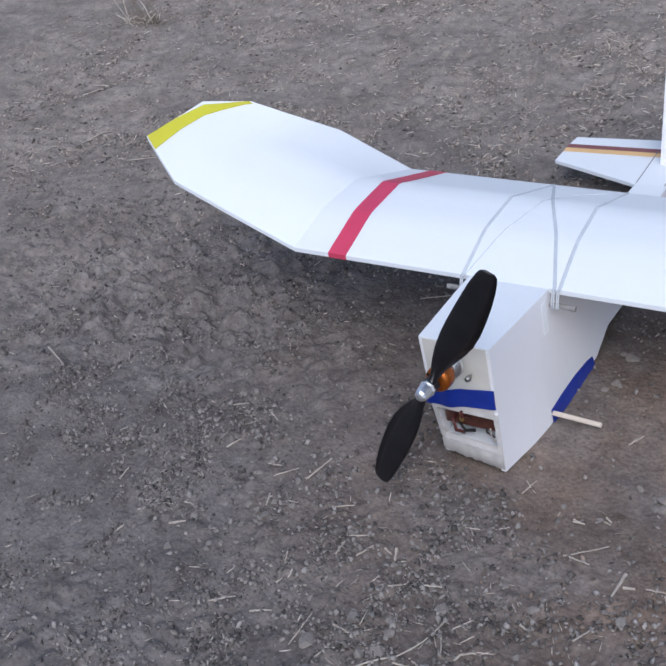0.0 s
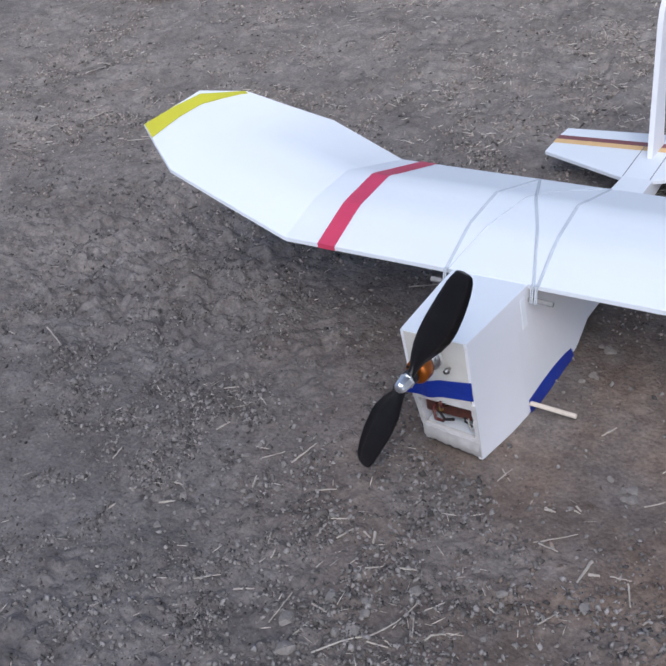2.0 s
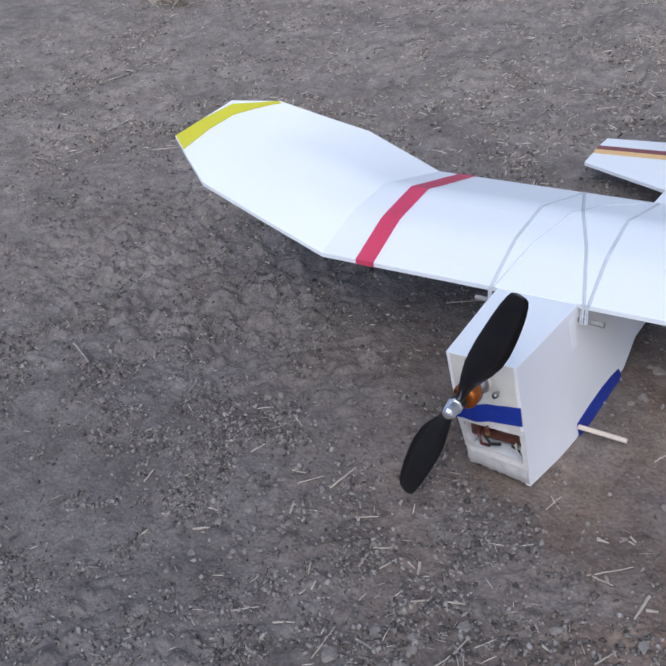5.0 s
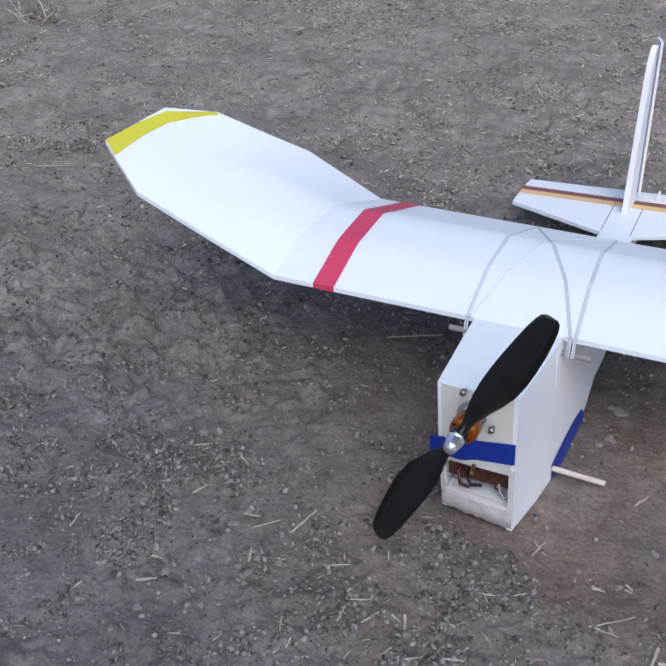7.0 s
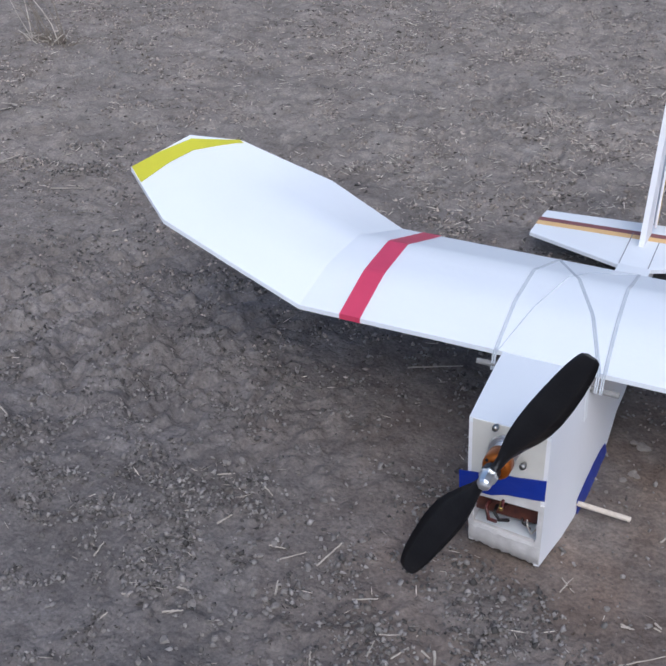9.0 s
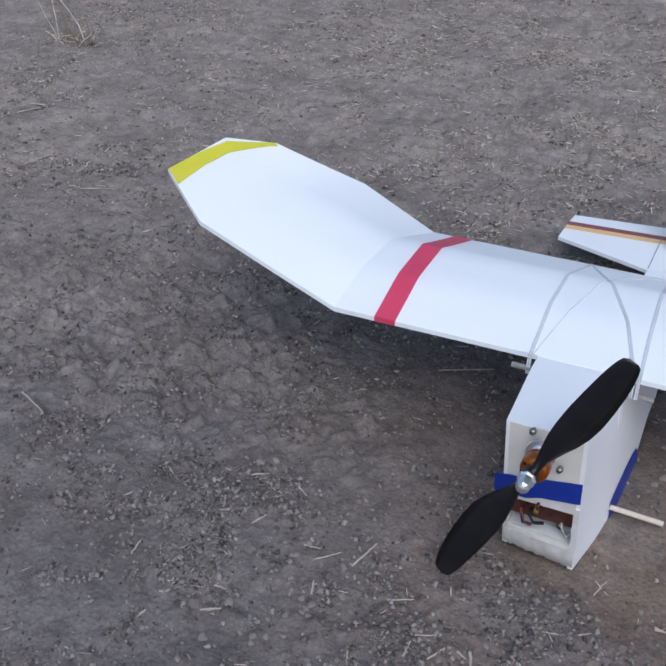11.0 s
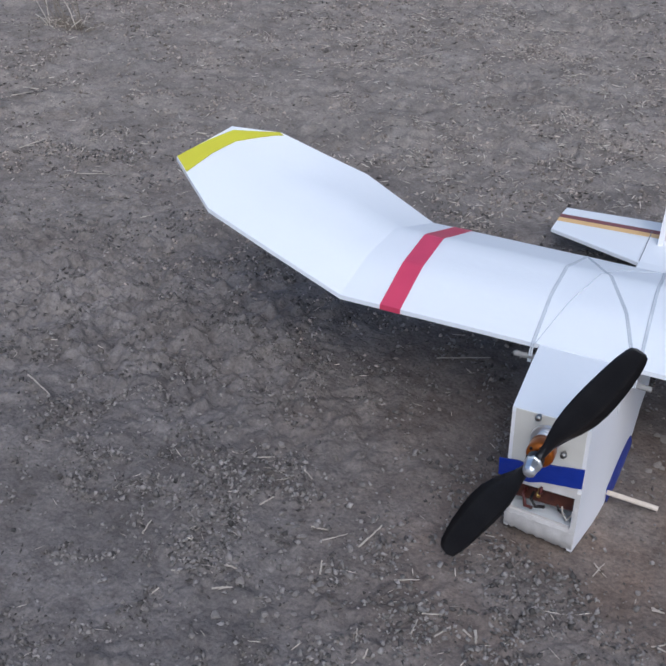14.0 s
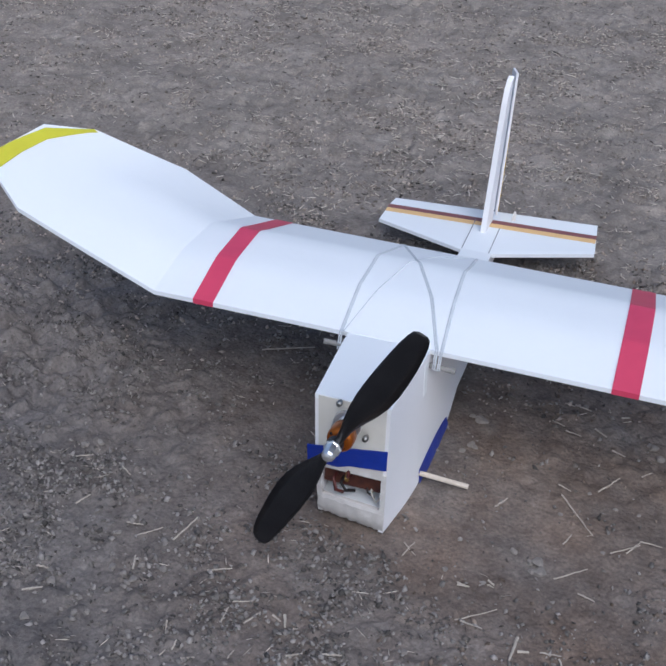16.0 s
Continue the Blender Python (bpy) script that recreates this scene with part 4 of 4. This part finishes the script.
ICO.free()


def scatter(name, count, area, sizes, mat, label, category, seed, flat=0.55, long=1.0, patchy=0.5, tilt=0.2, sink=0.25, cheap=False):
    """Very many small grains in one mesh, thicker in some patches than in others."""
    r = np.random.RandomState(seed)
    SV, SF = (OCT_V, OCT_F) if cheap else (ICO_V, ICO_F)
    x = r.uniform(area[0], area[1], count * 3)
    y = r.uniform(area[2], area[3], count * 3)
    own = value_noise(x, y, 0.03, seed * 2.1)
    rim = np.minimum.reduce([x - area[0], area[1] - x, y - area[2], area[3] - y])
    keep = r.rand(count * 3) < np.clip(rim / 0.09, 0, 1) * np.clip(crumbly(x, y) * 0.8 + (own - patchy) * 1.2, 0.03, 1)
    keep &= r.rand(count * 3) > 0.78 * np.exp(-(((x - 0.15) / 0.19) ** 2 + ((y - 0.10) / 0.20) ** 2) ** 2)  # swept bare east of the nose
    x, y = x[keep][:count], y[keep][:count]
    n = len(x)
    size = np.exp(r.uniform(np.log(sizes[0]), np.log(sizes[1]), n) - np.abs(r.randn(n)) * 0.25)
    a, t, q = r.uniform(0, math.tau, n), r.randn(n) * tilt, r.randn(n) * tilt
    v = SV[None] * (1 + 0.50 * r.uniform(-1, 1, (n, len(SV), 1)))
    v = v * np.stack([size * long * r.uniform(0.8, 1.3, n), size * r.uniform(0.7, 1.05, n) / (long ** 0.5), size * flat * r.uniform(0.7, 1.3, n)], 1)[:, None]
    v[..., 2] += v[..., 0] * t[:, None] + v[..., 1] * q[:, None]
    vx = v[..., 0] * np.cos(a)[:, None] - v[..., 1] * np.sin(a)[:, None] + x[:, None]
    vy = v[..., 0] * np.sin(a)[:, None] + v[..., 1] * np.cos(a)[:, None] + y[:, None]
    vz = v[..., 2] + (relief(x, y) + size * flat * sink)[:, None]
    co = np.stack([vx, vy, vz], -1).reshape(-1, 3)
    faces = (SF[None] + (np.arange(n) * len(SV))[:, None, None]).reshape(-1, 3)
    me = bpy.data.meshes.new(name)
    me.vertices.add(len(co))
    me.vertices.foreach_set("co", co.ravel())
    me.loops.add(faces.size)
    me.loops.foreach_set("vertex_index", faces.ravel().astype(np.int32))
    me.polygons.add(len(faces))
    me.polygons.foreach_set("loop_start", np.arange(0, faces.size, 3))
    me.update()
    me.validate()
    me.materials.append(mat)
    tagged(new(name, me), label, category, kind="stuff")


scatter("gravel", 1500, (-0.72, 0.52, -0.46, 0.40), (0.0016, 0.0036), PEBBLE, "loose grey gravel on dry soil", "gravel", 21, patchy=0.60)
scatter("gravel", 2600, (-0.46, 0.16, -0.40, 0.02), (0.0012, 0.0032), CRUMB, "loose soil crumbs and grit", "gravel", 47, patchy=0.52, flat=0.75, tilt=0.35)
scatter("gravel", 2600, (-1.35, 0.6, -0.2, 2.2), (0.0018, 0.0050), PEBBLE, "loose grey gravel on dry soil", "gravel", 22, patchy=0.60)
scatter("soil_crumbs", 12000, (-0.90, 0.52, -0.46, 0.60), (0.0007, 0.0018), CRUMB, "fine crumbs of dry soil", "soil", 23, patchy=0.56, flat=0.9, cheap=True)
scatter("soil_crumbs", 34000, (-0.90, 0.52, -0.46, 0.60), (0.0012, 0.0034), CRUMB, "loose crumbs of dry soil", "soil", 27, patchy=0.50, flat=0.78, tilt=0.45, sink=0.55, cheap=True)
scatter("soil_crumbs", 38000, (-1.45, 0.7, 0.15, 2.3), (0.0010, 0.0036), PALE_CRUMB, "fine crumbs of dry soil", "soil", 26, patchy=0.52, flat=0.9, cheap=True)
# added dark specks: the crumbs' shadows and gaps as dark grains
scatter("shade_bits", 9000, (-0.90, 0.52, -0.46, 0.60), (0.0007, 0.0018), SHADE_BITS, "fine dark bits standing for shade among soil crumbs", "plant litter", 31, patchy=0.50, flat=0.45, long=1.6, cheap=True, sink=0.7)
scatter("shade_bits", 13000, (-1.45, 0.7, 0.2, 2.3), (0.0011, 0.0030), SHADE_BITS, "fine dark bits standing for shade among soil crumbs", "plant litter", 32, patchy=0.52, flat=0.45, long=2.0, cheap=True, sink=0.7)
scatter("straw_litter", 1300, (-0.70, 0.52, -0.46, 0.50), (0.0006, 0.0013), STRAW, "scattered bits of dry straw", "straw", 24, flat=0.4, long=5.5, patchy=0.58, tilt=0.15, sink=3.5)
scatter("straw_litter", 6500, (-1.4, 0.7, 0.3, 2.2), (0.0009, 0.0024), STRAW, "scattered bits of dry straw", "straw", 25, flat=0.3, long=3.8, patchy=0.56, tilt=0.15, sink=3.0)
scatter("straw_litter", 4800, (-0.75, 0.50, 0.45, 1.70), (0.0009, 0.0022), STRAW, "scattered bits of dry straw", "straw", 41, flat=0.3, long=4.2, patchy=0.50, tilt=0.18, sink=3.0)
scatter("soil_crumbs", 4000, (0.02, 0.52, -0.16, 0.62), (0.0012, 0.0036), BROWN_CRUMB, "brown crumbs of dry soil", "soil", 43, patchy=0.52, flat=0.78, tilt=0.45, sink=0.55, cheap=True)
